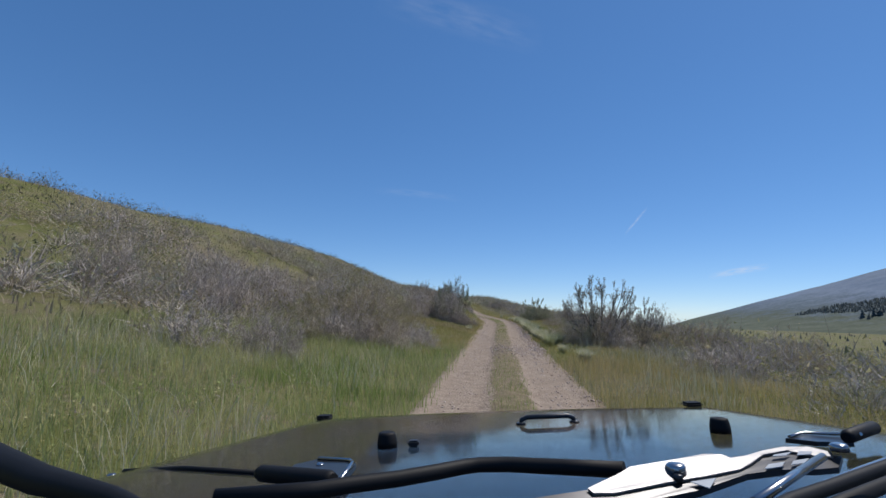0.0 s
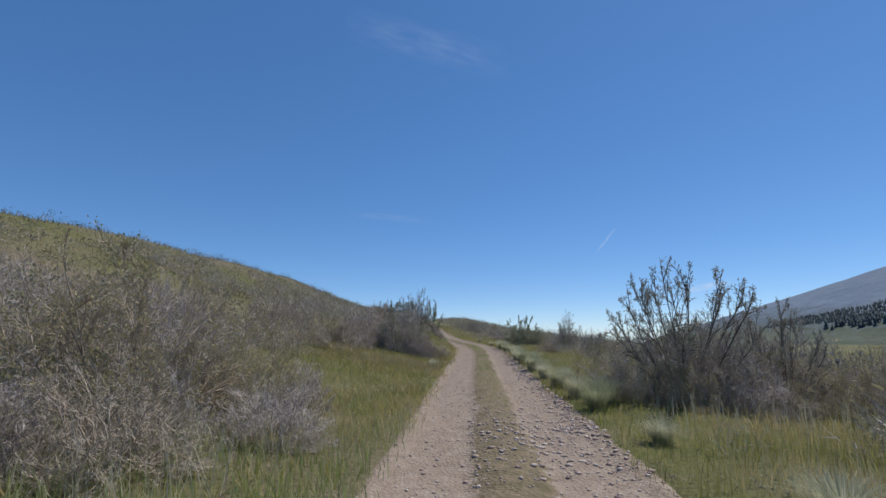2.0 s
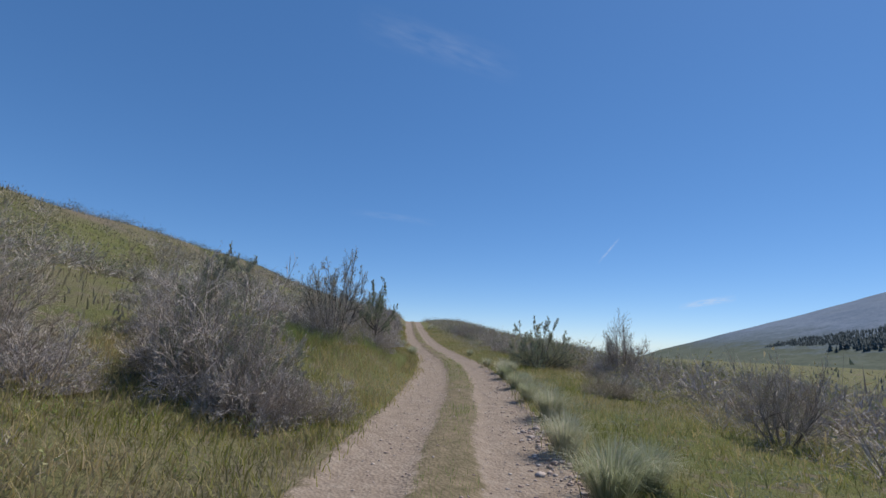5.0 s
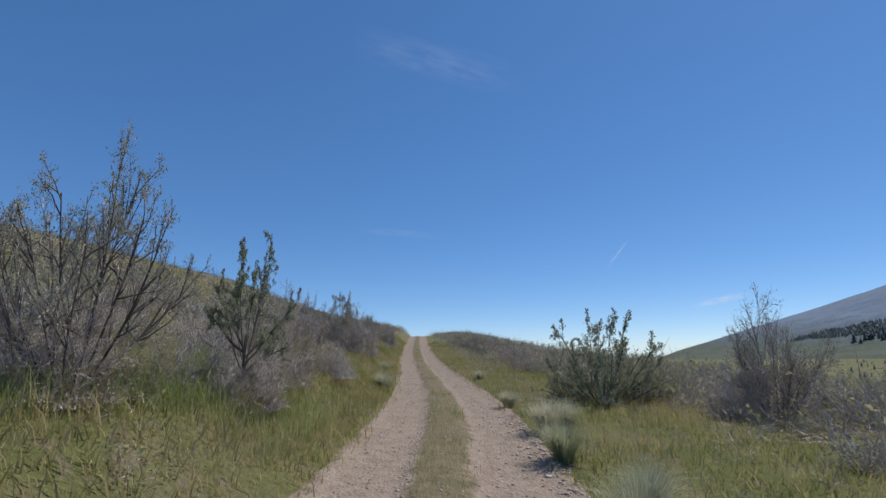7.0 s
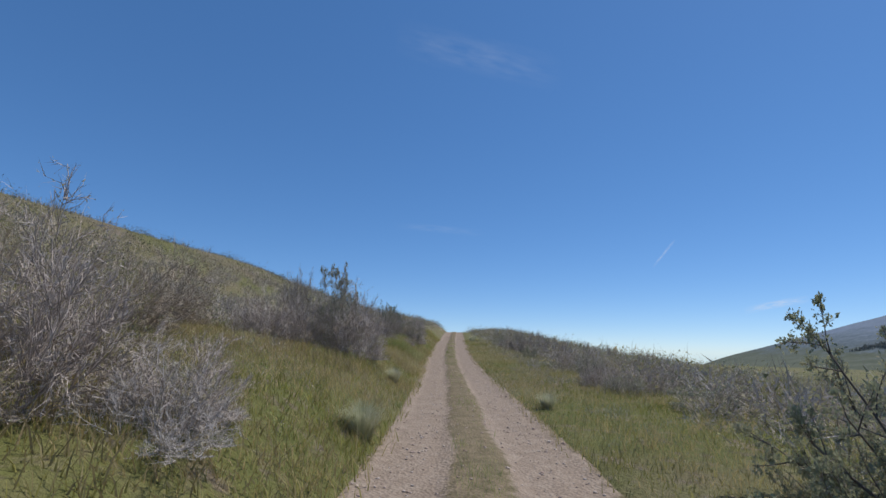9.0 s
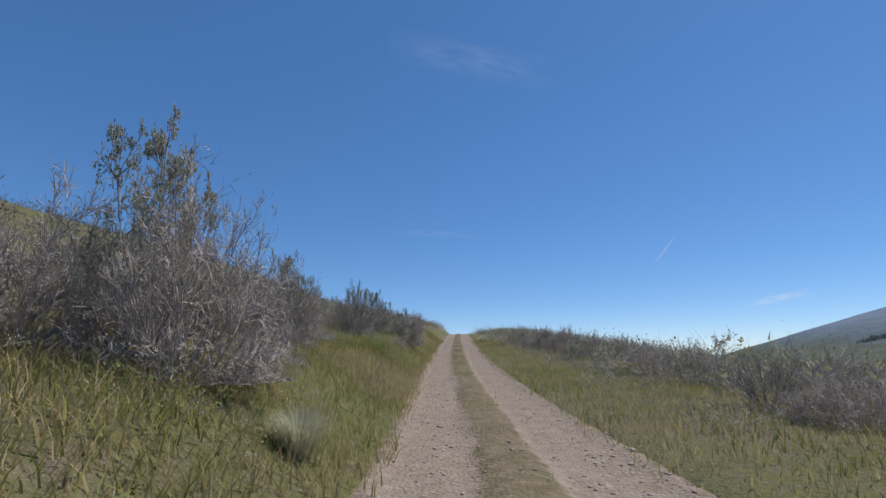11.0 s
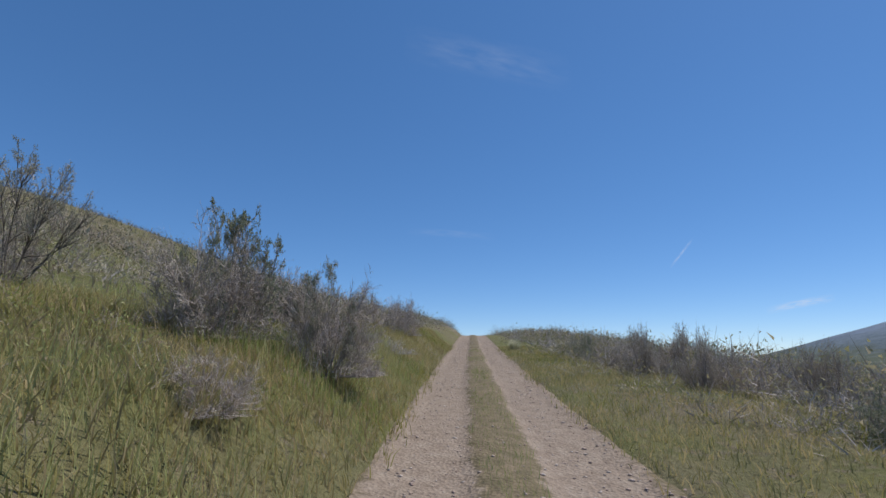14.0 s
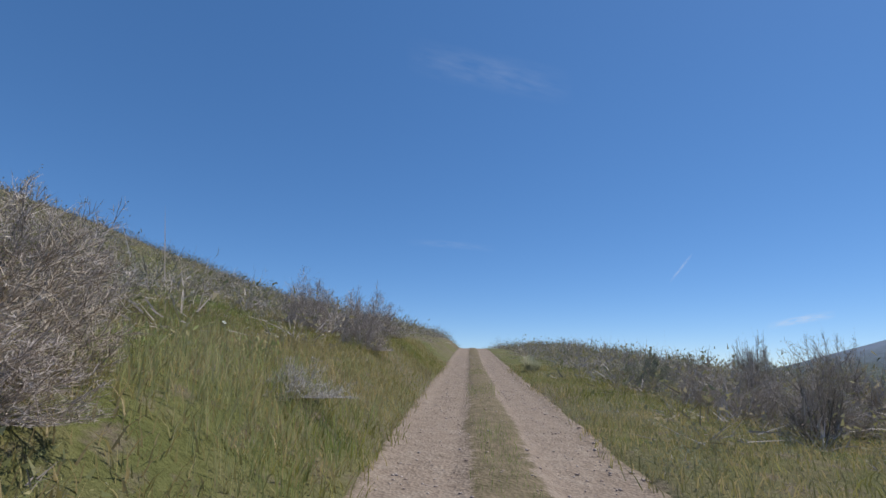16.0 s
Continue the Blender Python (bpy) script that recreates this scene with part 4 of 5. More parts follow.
for me in brush("crest_brush", u, y, h * 1.25, TWIG, OLIVE, 516, 60, 50):
    tagged(new("crest_brush", me), "brush on both sides where the track tops the rise", "brush", kind="stuff")
u, y, h = scatter(505, 3000, -54, -17, 0, 250, lambda u, y: soft(value_noise(u, y, 6, 85, 2), -0.3, 0.4))
for me in brush("hill_brush", u, y, h * 0.62, TWIG, SAGE, 506, 46, 34):
    tagged(new("hill_brush", me), "small grey shrubs dotted over the hillside", "brush", kind="stuff")
u, y, h = scatter(507, 3800, -48, -14, 0, 230, lambda u, y: 0.3 + 0.6 * soft(value_noise(u, y, 5, 87, 2), -0.2, 0.4))
for me in brush("hill_shrubs", u, y, h * 0.9, DARK_TWIG, DARK_LEAF, 508, 14, 80):
    tagged(new("hill_shrubs", me), "dark green shrubs dotted up to the skyline", "brush", kind="stuff")


u, y, h = scatter(517, 1500, -8, -2.1, 3, 105, lambda u, y: soft(value_noise(u, y, 2.5, 88, 2), -0.1, 0.4))
for me in brush("low_forbs", u, y, h * 0.36, TWIG, LUSH, 518, 26, 80):
    tagged(new("low_forbs", me), "low leafy plants among the grass above the track", "plants", kind="stuff")
u, y, h = scatter(519, 700, 2.0, 5.5, 3, 105, lambda u, y: soft(value_noise(u, y, 2.5, 92, 2), -0.1, 0.4))
for me in brush("low_forbs", u, y, h * 0.34, TWIG, LEAF, 520, 26, 80):
    tagged(new("low_forbs", me), "low leafy plants among the grass below the track", "plants", kind="stuff")


def verge(u, y):
    a = np.abs(u) + 0.25 * value_noise(y, np.sign(u) * 5, 1.5, 61)
    return soft(a, HALF - 0.25, HALF + 0.5) * (0.5 + 0.5 * soft(value_noise(u, y, 2.2, 63), -0.5, 0.3))


def middle(u, y):
    thin = np.interp(y, (6, 10, 30, 36, 52, 62), (1.0, 0.4, 0.4, 0.9, 0.9, 0.6))
    return thin * (1 - soft(np.abs(u) + 0.10 * value_noise(y, u * 0, 2.2, 65), 0.12, 0.42)) * soft(value_noise(y, u * 0 + 8, 4.0, 67, 3) + 0.5 * value_noise(u, y, 0.5, 68, 2), -0.45, 0.25)


def tagged_stuff(name, me, label, category):
    return tagged(new(name, me), label, category, kind="stuff")


def early(u, y):
    return verge(u, y) * (1 - soft(y + 4 * value_noise(u, y, 3, 75), 15, 21))


def later(u, y):
    return verge(u, y) * soft(y + 4 * value_noise(u, y, 3, 75), 15, 21)


tagged_stuff("grass", blades("grass", 78000, -9, -1.2, 0, 27, 0.34, 0.009, LUSH, 221, early), "lush green grass on the uphill side of the track", "grass")
tagged_stuff("grass", blades("grass", 52000, 1.2, 6, 0, 27, 0.34, 0.0075, GRASS, 223, early), "olive green grass on the downhill side of the track", "grass")
tagged_stuff("grass", blades("grass", 165000, -7.0, -1.2, 13, 102, 0.23, 0.0145, GRASS, 201, later, 0.7), "tall olive-green grass on the uphill side of the track", "grass")
tagged_stuff("grass", blades("grass", 100000, 1.2, 6.5, 13, 102, 0.21, 0.0145, GRASS, 203, later, 0.7), "green grass on the downhill side of the track", "grass")
tagged_stuff("grass", blades("grass", 66000, -0.6, 0.6, -2, 102, 0.17, 0.007, LUSH, 205, middle), "short grass between the two ruts", "grass")
tagged_stuff("dry_grass", blades("dry_grass", 14000, -8, 8, 0, 102, 0.5, 0.005, STRAW, 207, lambda u, y: verge(u, y) * soft(value_noise(u, y, 3.0, 69), 0.0, 0.4)), "dry straw stalks standing in the green grass", "dry grass")
tagged_stuff("grass", blades("grass", 62000, -46, -7, 0, 175, 0.32, 0.043, HILL_GRASS, 209, lambda u, y: 0.35 + 0.65 * soft(value_noise(u, y, 6, 71), -0.3, 0.4)), "yellow-green grass on the hillside", "grass")
tagged_stuff("grass", blades("grass", 55000, 6, 42, 0, 160, 0.36, 0.04, GRASS, 211, lambda u, y: 0.2 + 0.6 * soft(value_noise(u, y, 6, 73), -0.2, 0.4)), "grass between the shrubs of the lower slope", "grass")


tagged_stuff("dry_grass", blades("dry_grass", 9000, 2.8, 12, 7, 26, 0.62, 0.010, PALE_STRAW, 213, lambda u, y: soft(value_noise(u, y, 1.6, 74, 2), -0.1, 0.35), 0.25), "tall pale straw stalks below the track", "dry grass")
tagged_stuff("dry_grass", blades("dry_grass", 7000, -9, -2.4, 3, 21, 0.6, 0.007, PALE_STRAW, 215, lambda u, y: soft(value_noise(u, y, 1.6, 76, 2), 0.0, 0.4), 0.6), "bent straw stalks in the lush grass", "dry grass")


tagged_stuff("dry_grass", blades("dry_grass", 62000, -8, -1.6, 22, 95, 0.30, 0.014, BROWN_STRAW, 227, lambda u, y: soft(value_noise(u, y, 3.2, 94, 3), -0.1, 0.2), 0.7), "brown seed-headed grass in patches above the track", "dry grass")
tagged_stuff("grass", blades("grass", 42000, -8, -1.7, 68, 90, 0.38, 0.009, LUSH, 217, lambda u, y: soft(value_noise(u, y, 2.5, 78, 2), -0.2, 0.3)), "lush green grass in patches above the track", "grass")


tagged_stuff("grass", blades("grass", 34000, -7, -1.9, 36, 46, 0.42, 0.009, LUSH, 219, lambda u, y: soft(value_noise(u, y, 2.5, 79, 2), -0.4, 0.2)), "tall bright green grass below the two tall shrubs", "grass")


# ---- stones ----
def stones(name, count, seed, where, small, large):
    r = np.random.default_rng(seed)
    u, y = where(r, count)
    n = len(u)
    size = small * (large / small) ** (r.random(n) ** 2.2)
    z = road_height(u, y) + size * 0.1
    shape = np.array([[1, 0, 0], [0.2, 0.9, 0.1], [-0.9, 0.3, 0], [-0.3, -0.9, 0.1], [0.5, -0.7, -0.1], [0.15, 0.1, 0.5], [0, 0, -0.5]])
    v = shape[None] * r.uniform(0.65, 1.25, (n, 7, 3)) * size[:, None, None]
    c, s = np.cos(r.uniform(0, 6.28, n))[:, None], np.sin(r.uniform(0, 6.28, n))[:, None]
    v = np.stack([v[..., 0] * c - v[..., 1] * s, v[..., 0] * s + v[..., 1] * c, v[..., 2]], -1)
    v += np.stack([u + road_x(y), y, z], -1)[:, None]
    top = np.array([[0, 1, 5], [1, 2, 5], [2, 3, 5], [3, 4, 5], [4, 0, 5], [1, 0, 6], [2, 1, 6], [3, 2, 6], [4, 3, 6], [0, 4, 6]])
    return mesh_of(name, v.reshape(-1, 3), (np.arange(n)[:, None, None] * 7 + top[None]).reshape(-1, 3), STONE)


def in_ruts(r, n):
    return r.choice([-1, 1], n) * r.normal(0.85, 0.40, n), r.uniform(0, 112, n)


def on_edge(r, n):
    return 1.42 + r.normal(0, 0.2, n), np.where(r.random(n) < 0.6, r.uniform(18, 46, n), 5 + 95 * r.random(n) ** 1.6)


def washed_out(r, n):
    return r.uniform(-0.5, 1.6, n), r.normal(17.6, 1.3, n)


def rock_piles(r, n):
    return 1.45 + r.normal(0, 0.22, n), r.uniform(17, 34, n)


tagged_stuff("gravel", stones("gravel", 22000, 301, in_ruts, 0.006, 0.034), "small pinkish stones strewn over the ruts", "gravel")
tagged_stuff("broken_rock", stones("broken_rock", 1100, 307, washed_out, 0.014, 0.055), "broken brown rock washed over the track", "rocks")
tagged_stuff("broken_rock", stones("broken_rock", 700, 305, rock_piles, 0.025, 0.08), "heaps of broken reddish rock at the track's edge", "rocks")
tagged_stuff("gravel", stones("gravel", 4200, 303, on_edge, 0.012, 0.05), "broken reddish rock along the track's edge", "gravel")


# ---- bunchgrass and flowers ----
def tuft_mesh(seed, count=900, tall=0.5, wide=0.0028):
    r = np.random.default_rng(seed)
    ang, lean = r.uniform(0, 6.283, count), r.uniform(0, 1, count) ** 0.8
    foot = np.stack([np.cos(ang), np.sin(ang), 0 * ang], -1) * (0.12 * r.random(count))[:, None]
    h = tall * r.uniform(0.6, 1.15, count)
    out = np.stack([np.cos(ang), np.sin(ang), 0 * ang], -1)
    side = np.stack([-np.sin(ang), np.cos(ang), 0 * ang], -1) * (wide * r.uniform(0.6, 1.3, count))[:, None]
    mid = foot + out * (h * lean * 0.45)[:, None] + np.array([0, 0, 1.0]) * (h * 0.62)[:, None]
    tip = foot + out * (h * lean * 1.05)[:, None] + np.array([0, 0, 1.0]) * (h * (1.0 - 0.45 * lean**2))[:, None]
    v = np.stack([foot - side, foot + side, mid - side * 0.8, mid + side * 0.8, tip], 1).reshape(-1, 3)
    i = np.arange(count)[:, None] * 5
    return mesh_of("grass_tuft", v, [i + [0, 1, 3, 2], i + [2, 3, 4]], TUFT)


TUFTS = [tuft_mesh(601 + k) for k in range(3)]
for k, (u, y, s) in enumerate(((2.35, 13.9, 0.99), (2.08, 16.7, 0.77), (1.76, 24.8, 1.10), (1.69, 27.3, 1.21), (2.02, 28.4, 0.99), (1.63, 30.4, 1.32), (2.21, 30.9, 1.10), (1.56, 32.3, 1.21), (1.76, 34.8, 1.32),
                               (1.63, 37.0, 1.10), (1.56, 39.2, 1.10), (1.95, 40.0, 0.88), (1.56, 41.9, 1.10), (1.76, 43.9, 1.21), (2.21, 44.4, 0.99), (1.56, 47.2, 0.88), (1.95, 55.4, 0.88), 
                               (1.9, 19.3, 1.1), (2.3, 20.0, 1.2), (1.9, 20.9, 1.1), (2.4, 21.6, 1.0), (1.8, 22.7, 1.1), (2.2, 23.6, 1.0), (2.15, 97.7, 1.21), (2.60, 101.9, 1.21), (2.47, 98.4, 0.88), (-1.76, 51.3, 1.21), (-2.08, 58.6, 0.99), (-1.95, 29.0, 0.77))):
    at = place(u, y)
    ob = new("grass_tuft", TUFTS[k % 3])
    ob.matrix_basis = Matrix.Translation((at.x, at.y, at.z - 0.03)) @ Matrix.Rotation(k * 1.7, 4, "Z") @ Matrix.Scale(s, 4)
    tagged(ob, "pale green bunchgrass tuft at the track's edge", "grass", "bunchgrass tufts")


def flower_clump(name, u, y, wide, heads, size, tall, mat, label, seed):
    """A clump of wild flowers: thin stalks, leaves, and a head of petals on each stalk."""
    r = np.random.default_rng(seed)
    at = place(u, y)
    thing = new(name)
    thing.location = at
    stalks = Wood()
    verts, faces, count = [], [], 0
    for _ in range(heads):
        x, yy = r.normal(0, wide, 2)
        h = tall * r.uniform(0.7, 1.2)
        stalks.stick([(x * 0.7, yy * 0.7, -0.05), (x * 0.85, yy * 0.85, h * 0.5), (x, yy, h)], [0.005, 0.004, 0.003])
        petals = 9
        ang = np.arange(petals) * 6.283 / petals
        tilt = r.normal(0, 0.35, 2)
        ring = []
        for a in ang:
            for rad, da in ((0.25, 0), (0.8, -0.22), (1.0, 0), (0.8, 0.22)):
                px, py = rad * size * math.cos(a + da), rad * size * math.sin(a + da)
                ring.append((x + px, yy + py, h + px * tilt[0] + py * tilt[1] + 0.1 * size))
        verts.append(np.array(ring))
        faces.append(np.arange(petals * 4).reshape(-1, 4) + count)
        count += petals * 4
    part("stalk", stalks.mesh("stalk", LEAF), None, thing)["kind"] = "stuff"
    part("petal", mesh_of("petal", np.concatenate(verts), np.concatenate(faces), mat), None, thing)["kind"] = "stuff"
    leaf_at = np.stack([r.normal(0, wide, 90), r.normal(0, wide, 90), r.uniform(0.02, tall * 0.6, 90)], -1)
    part("leaf_mass", leaves_mesh("leaf_mass", leaf_at, np.tile((0, 0, 1.0), (90, 1)), 0.08, LUSH, r, 0.16), None, thing)["kind"] = "stuff"
    return tagged(thing, label, "flowers", "wild flowers")


YELLOW, WHITE = flower_material("yellow_petal", (0.80, 0.58, 0.02)), flower_material("white_petal", (0.8, 0.8, 0.7))
for k, (u, y, wide, heads) in enumerate(((5.07, 70.2, 0.26, 26), (5.54, 70.5, 0.14, 7), (-9.19, 84.8, 0.30, 18), (-8.39, 85.6, 0.24, 10), (-9.86, 96.7, 0.30, 8), (-6.28, 82.2, 0.36, 60))):
    flower_clump("flower_clump", u, y, wide, heads, 0.04, 0.40, YELLOW, "clump of yellow balsamroot flowers in the grass", 700 + k)
for k, (u, y, heads) in enumerate(((-5.52, 80.6, 7), (-4.86, 81.8, 5), (-3.25, 84.0, 6), (-3.78, 82.6, 4), (-10.01, 89.1, 6), (-4.16, 77.8, 4))):
    flower_clump("flower_clump", u, y, 0.25, heads, 0.03, 0.42, WHITE, "few small white wild flowers in the grass", 720 + k)


# ---- the car at the start of the track, open-topped, its bonnet towards the track ----
def car_paint():
    m, t, b = material("dark_car_paint", 0.14, 0.0, 0.6)
    dust = noise_node(t, 6, 6, 0.7, "Object")
    t.links.new(mix(t, steps(t, dust, 0.35, 0.8), (0.020, 0.024, 0.036), (0.060, 0.062, 0.070)), b.inputs["Base Color"])
    t.links.new(ramp(t, dust, (0.3, (0.05, 0.05, 0.05)), (0.75, (0.16, 0.16, 0.16))), b.inputs["Roughness"])
    b.inputs["Coat Weight"].default_value, b.inputs["Coat Roughness"].default_value, b.inputs["Coat IOR"].default_value = 1.0, 0.06, 1.5
    return m


def plain_material(name, colour, rough, metal=0.0, specular=0.4):
    m, t, b = material(name, rough, metal, specular)
    wear = noise_node(t, 18, 5, 0.7, "Object")
    t.links.new(mix(t, steps(t, wear, 0.3, 0.75), tuple(0.75 * c for c in colour), colour), b.inputs["Base Color"])
    return m


PAINT = car_paint()
RUBBER = plain_material("black_rubber", (0.014, 0.014, 0.015), 0.6, 0.0, 0.2)
PLASTIC = plain_material("black_plastic", (0.03, 0.03, 0.032), 0.45)
STEEL = plain_material("black_coated_steel", (0.05, 0.05, 0.055), 0.28, 0.6, 0.6)
# the coated arm's sun glint is put into a brighter metal colour
GLINT_STEEL = plain_material("glinting_black_steel", (0.20, 0.20, 0.21), 0.45, 0.9, 0.5)
CHROME = plain_material("bare_steel", (0.5, 0.5, 0.5), 0.25, 1.0)
LENS_GLASS = plain_material("lamp_glass", (0.6, 0.62, 0.62), 0.1, 0.0, 0.6)
TYRE = plain_material("tyre_rubber", (0.025, 0.025, 0.025), 0.85)


def tube(points, radius, sides=10):
    """A smooth rod with closed ends along the points; radius: one, or one for each point."""
    bm = bmesh.new()
    points = [Vector(p) for p in points]
    radii = radius if isinstance(radius, (list, tuple)) else [radius] * len(points)
    rings = []
    for k, p in enumerate(points):
        way = (points[min(k + 1, len(points) - 1)] - points[max(k - 1, 0)]).normalized()
        side = way.cross(Vector((0.05, 0.03, 1))).normalized()
        up = side.cross(way)
        rings.append([bm.verts.new(p + radii[k] * (math.cos(a) * side + math.sin(a) * up)) for a in (i * 6.28319 / sides for i in range(sides))])
    for a, b in zip(rings, rings[1:]):
        for i in range(sides):
            bm.faces.new((a[i], a[(i + 1) % sides], b[(i + 1) % sides], b[i])).smooth = True
    bm.faces.new(rings[0][::-1])
    bm.faces.new(rings[-1])
    return bm


def block(x0, x1, y0, y1, z0, z1, edge=0.01):
    bm = bmesh.new()
    bmesh.ops.create_cube(bm, size=1)
    for v in bm.verts:
        v.co = Vector(((x0 + x1) / 2 + v.co.x * (x1 - x0), (y0 + y1) / 2 + v.co.y * (y1 - y0), (z0 + z1) / 2 + v.co.z * (z1 - z0)))
    bmesh.ops.bevel(bm, geom=bm.edges[:], offset=edge, segments=2, affect="EDGES")
    return bm


def turned(profile, centre, axis="Z", sides=20):
    """A round body from (radius, along) pairs."""
    bm = bmesh.new()
    rings = []
    for rad, along in profile:
        ring = []
        for i in range(sides):
            a = i * 6.28319 / sides
            c, s = rad * math.cos(a), rad * math.sin(a)
            ring.append(bm.verts.new(Vector(centre) + Vector({"Z": (c, s, along), "X": (along, c, s), "Y": (c, along, s)}[axis])))
        rings.append(ring)
    for a, b in zip(rings, rings[1:]):
        for i in range(sides):
            bm.faces.new((a[i], a[(i + 1) % sides], b[(i + 1) % sides], b[i])).smooth = True
    bm.faces.new(rings[0][::-1])
    bm.faces.new(rings[-1])
    bmesh.ops.recalc_face_normals(bm, faces=bm.faces[:])
    return bm


def plate(outline, thick):
    """A flat bar cut to an outline of (x, y, z) points, with thickness downwards."""
    bm = bmesh.new()
    top = [bm.verts.new(p) for p in outline]
    low = [bm.verts.new((p[0], p[1], p[2] - thick)) for p in outline]
    bm.faces.new(top)
    bm.faces.new(low[::-1])
    n = len(top)
    for i in range(n):
        bm.faces.new((top[i], low[i], low[(i + 1) % n], top[(i + 1) % n]))
    bmesh.ops.recalc_face_normals(bm, faces=bm.faces[:])
    return bm


# The car's own axes: x to its right, y ahead, z up, from a spot behind the windscreen at head height
CAR_YAW, CAR_PITCH, CAR_LEAN = radians(-4.75), radians(-3.0), radians(-3.8)
ahead = Vector((-math.sin(CAR_YAW) * math.cos(CAR_PITCH), math.cos(CAR_YAW) * math.cos(CAR_PITCH), math.sin(CAR_PITCH)))
right = Vector((math.cos(CAR_YAW), math.sin(CAR_YAW), 0))
above = right.cross(ahead)
right = right * math.cos(CAR_LEAN) - above * math.sin(CAR_LEAN)
above = right.cross(ahead)
car = new("off_road_car")
car.matrix_world = Matrix((right, ahead, above)).transposed().to_4x4()
car.matrix_world.translation = (0.640, -0.244, 2.347)
tagged(car, "dark blue-black open off-road car standing on the track", "car")
MID = 0.13      # the car's middle, to the right of the eye


def bonnet_z(x, y):
    p = (x - MID) / (1.06 - 0.22 * (y - 0.80) / 1.5)
    return -0.330 + 0.05 * (2.25 - y) + 0.012 * (1 - p * p) - 0.09 * max(abs(p) - 0.93, 0) ** 2 * 25 - 0.35 * max(y - 2.12, 0) ** 1.6


bm = bmesh.new()
across, along = 36, 22
net = []
for j in range(along + 1):
    y = 0.47 + (2.30 - 0.47) * j / along
    row = []
    for i in range(across + 1):
        p = -1 + 2 * i / across
        half = 1.06 - 0.22 * (y - 0.80) / 1.5
        x = MID + p * half
        yy = y - 0.08 * p * p * (j / along)
        row.append(bm.verts.new((x, yy, bonnet_z(x, yy))))
    net.append(row)
for j in range(along):
    for i in range(across):
        bm.faces.new((net[j][i], net[j][i + 1], net[j + 1][i + 1], net[j + 1][i])).smooth = True
bmesh.ops.solidify(bm, geom=bm.faces[:], thickness=0.02)
bonnet = part("bonnet", bm, PAINT, car, "glossy dark bonnet that mirrors the sky")
part("panel_gap", tube([(-0.88, 1.20, bonnet_z(-0.88, 1.20) + 0.002), (-0.68, 1.12, bonnet_z(-0.68, 1.12) + 0.002), (-0.46, 1.03, bonnet_z(-0.46, 1.03) + 0.002)], 0.006), RUBBER, bonnet)
for x, y in ((-0.242, 1.30), (0.65, 1.40)):
    z = bonnet_z(x, y)
    part("rubber_stop", turned([(0.026, 0.0), (0.026, 0.014), (0.023, 0.032), (0.021, 0.037), (0.016, 0.039)], (x, y, z)), RUBBER, bonnet, "black rubber stop for the folded windscreen")
loop_l, loop_r = (0.138, 1.67), (0.316, 1.686)
za, zb = bonnet_z(*loop_l), bonnet_z(*loop_r)
loop = part("grab_loop", tube([(*loop_l, za), (loop_l[0] + 0.003, loop_l[1], za + 0.014), (loop_l[0] + 0.022, loop_l[1], za + 0.022), (loop_r[0] - 0.022, loop_r[1], zb + 0.022), (loop_r[0] - 0.003, loop_r[1], zb + 0.014), (*loop_r, zb)], 0.008), STEEL, bonnet, "small black steel loop on the bonnet")
for x, y, z in ((*loop_l, za), (*loop_r, zb)):
    part("foot", turned([(0.016, 0.0), (0.016, 0.005), (0.012, 0.007)], (x, y, z)), STEEL, loop)
for x, y in ((-0.172, 1.30),):
    z = bonnet_z(x, y)
    part("washer_nozzle", block(x - 0.014, x + 0.014, y - 0.012, y + 0.014, z, z + 0.016, 0.004), PLASTIC, bonnet)
for x, y in ((-0.89, 1.17), (1.08, 1.2)):
    z = bonnet_z(x, y)
    part("bolt", turned([(0.010, 0.0), (0.010, 0.004), (0.006, 0.006)], (x, y, z)), CHROME, bonnet)
latch = part("bonnet_latch", tube([(-0.405, 0.902, -0.226), (-0.395, 0.894, -0.225), (-0.320, 0.843, -0.218), (-0.240, 0.790, -0.211), (-0.232, 0.784, -0.210)], [0.010, 0.0145, 0.0145, 0.0145, 0.010], 14), RUBBER, bonnet, "black rubber bonnet latch")
part("latch_plate", plate([(-0.382, 1.013, -0.240), (-0.351, 1.062, -0.242), (-0.269, 1.038, -0.242), (-0.251, 1.004, -0.240), (-0.247, 0.876, -0.236), (-0.354, 0.885, -0.236)], 0.010), STEEL, latch)
# the plate's bright edge, added as a thin rod of bare steel
part("latch_wire", tube([(-0.345, 1.055, -0.239), (-0.272, 1.034, -0.239), (-0.257, 1.001, -0.236), (-0.245, 0.869, -0.232)], 0.004, 8), CHROME, latch, "bright edge line of the latch plate")
part("screw", turned([(0.008, 0.0), (0.008, 0.003), (0.005, 0.005)], (-0.325, 1.005, -0.241)), CHROME, latch)
latch = part("bonnet_latch", tube([(0.765, 1.104, -0.238), (0.775, 1.111, -0.236), (0.830, 1.149, -0.235), (0.884, 1.187, -0.235), (0.892, 1.193, -0.236)], [0.010, 0.0145, 0.0145, 0.0145, 0.010], 14), RUBBER, bonnet, "black rubber bonnet latch")
part("latch_plate", plate([(0.690, 1.186, -0.252), (0.755, 1.238, -0.254), (0.815, 1.190, -0.252), (0.790, 1.120, -0.250), (0.725, 1.135, -0.250)], 0.010), STEEL, latch)
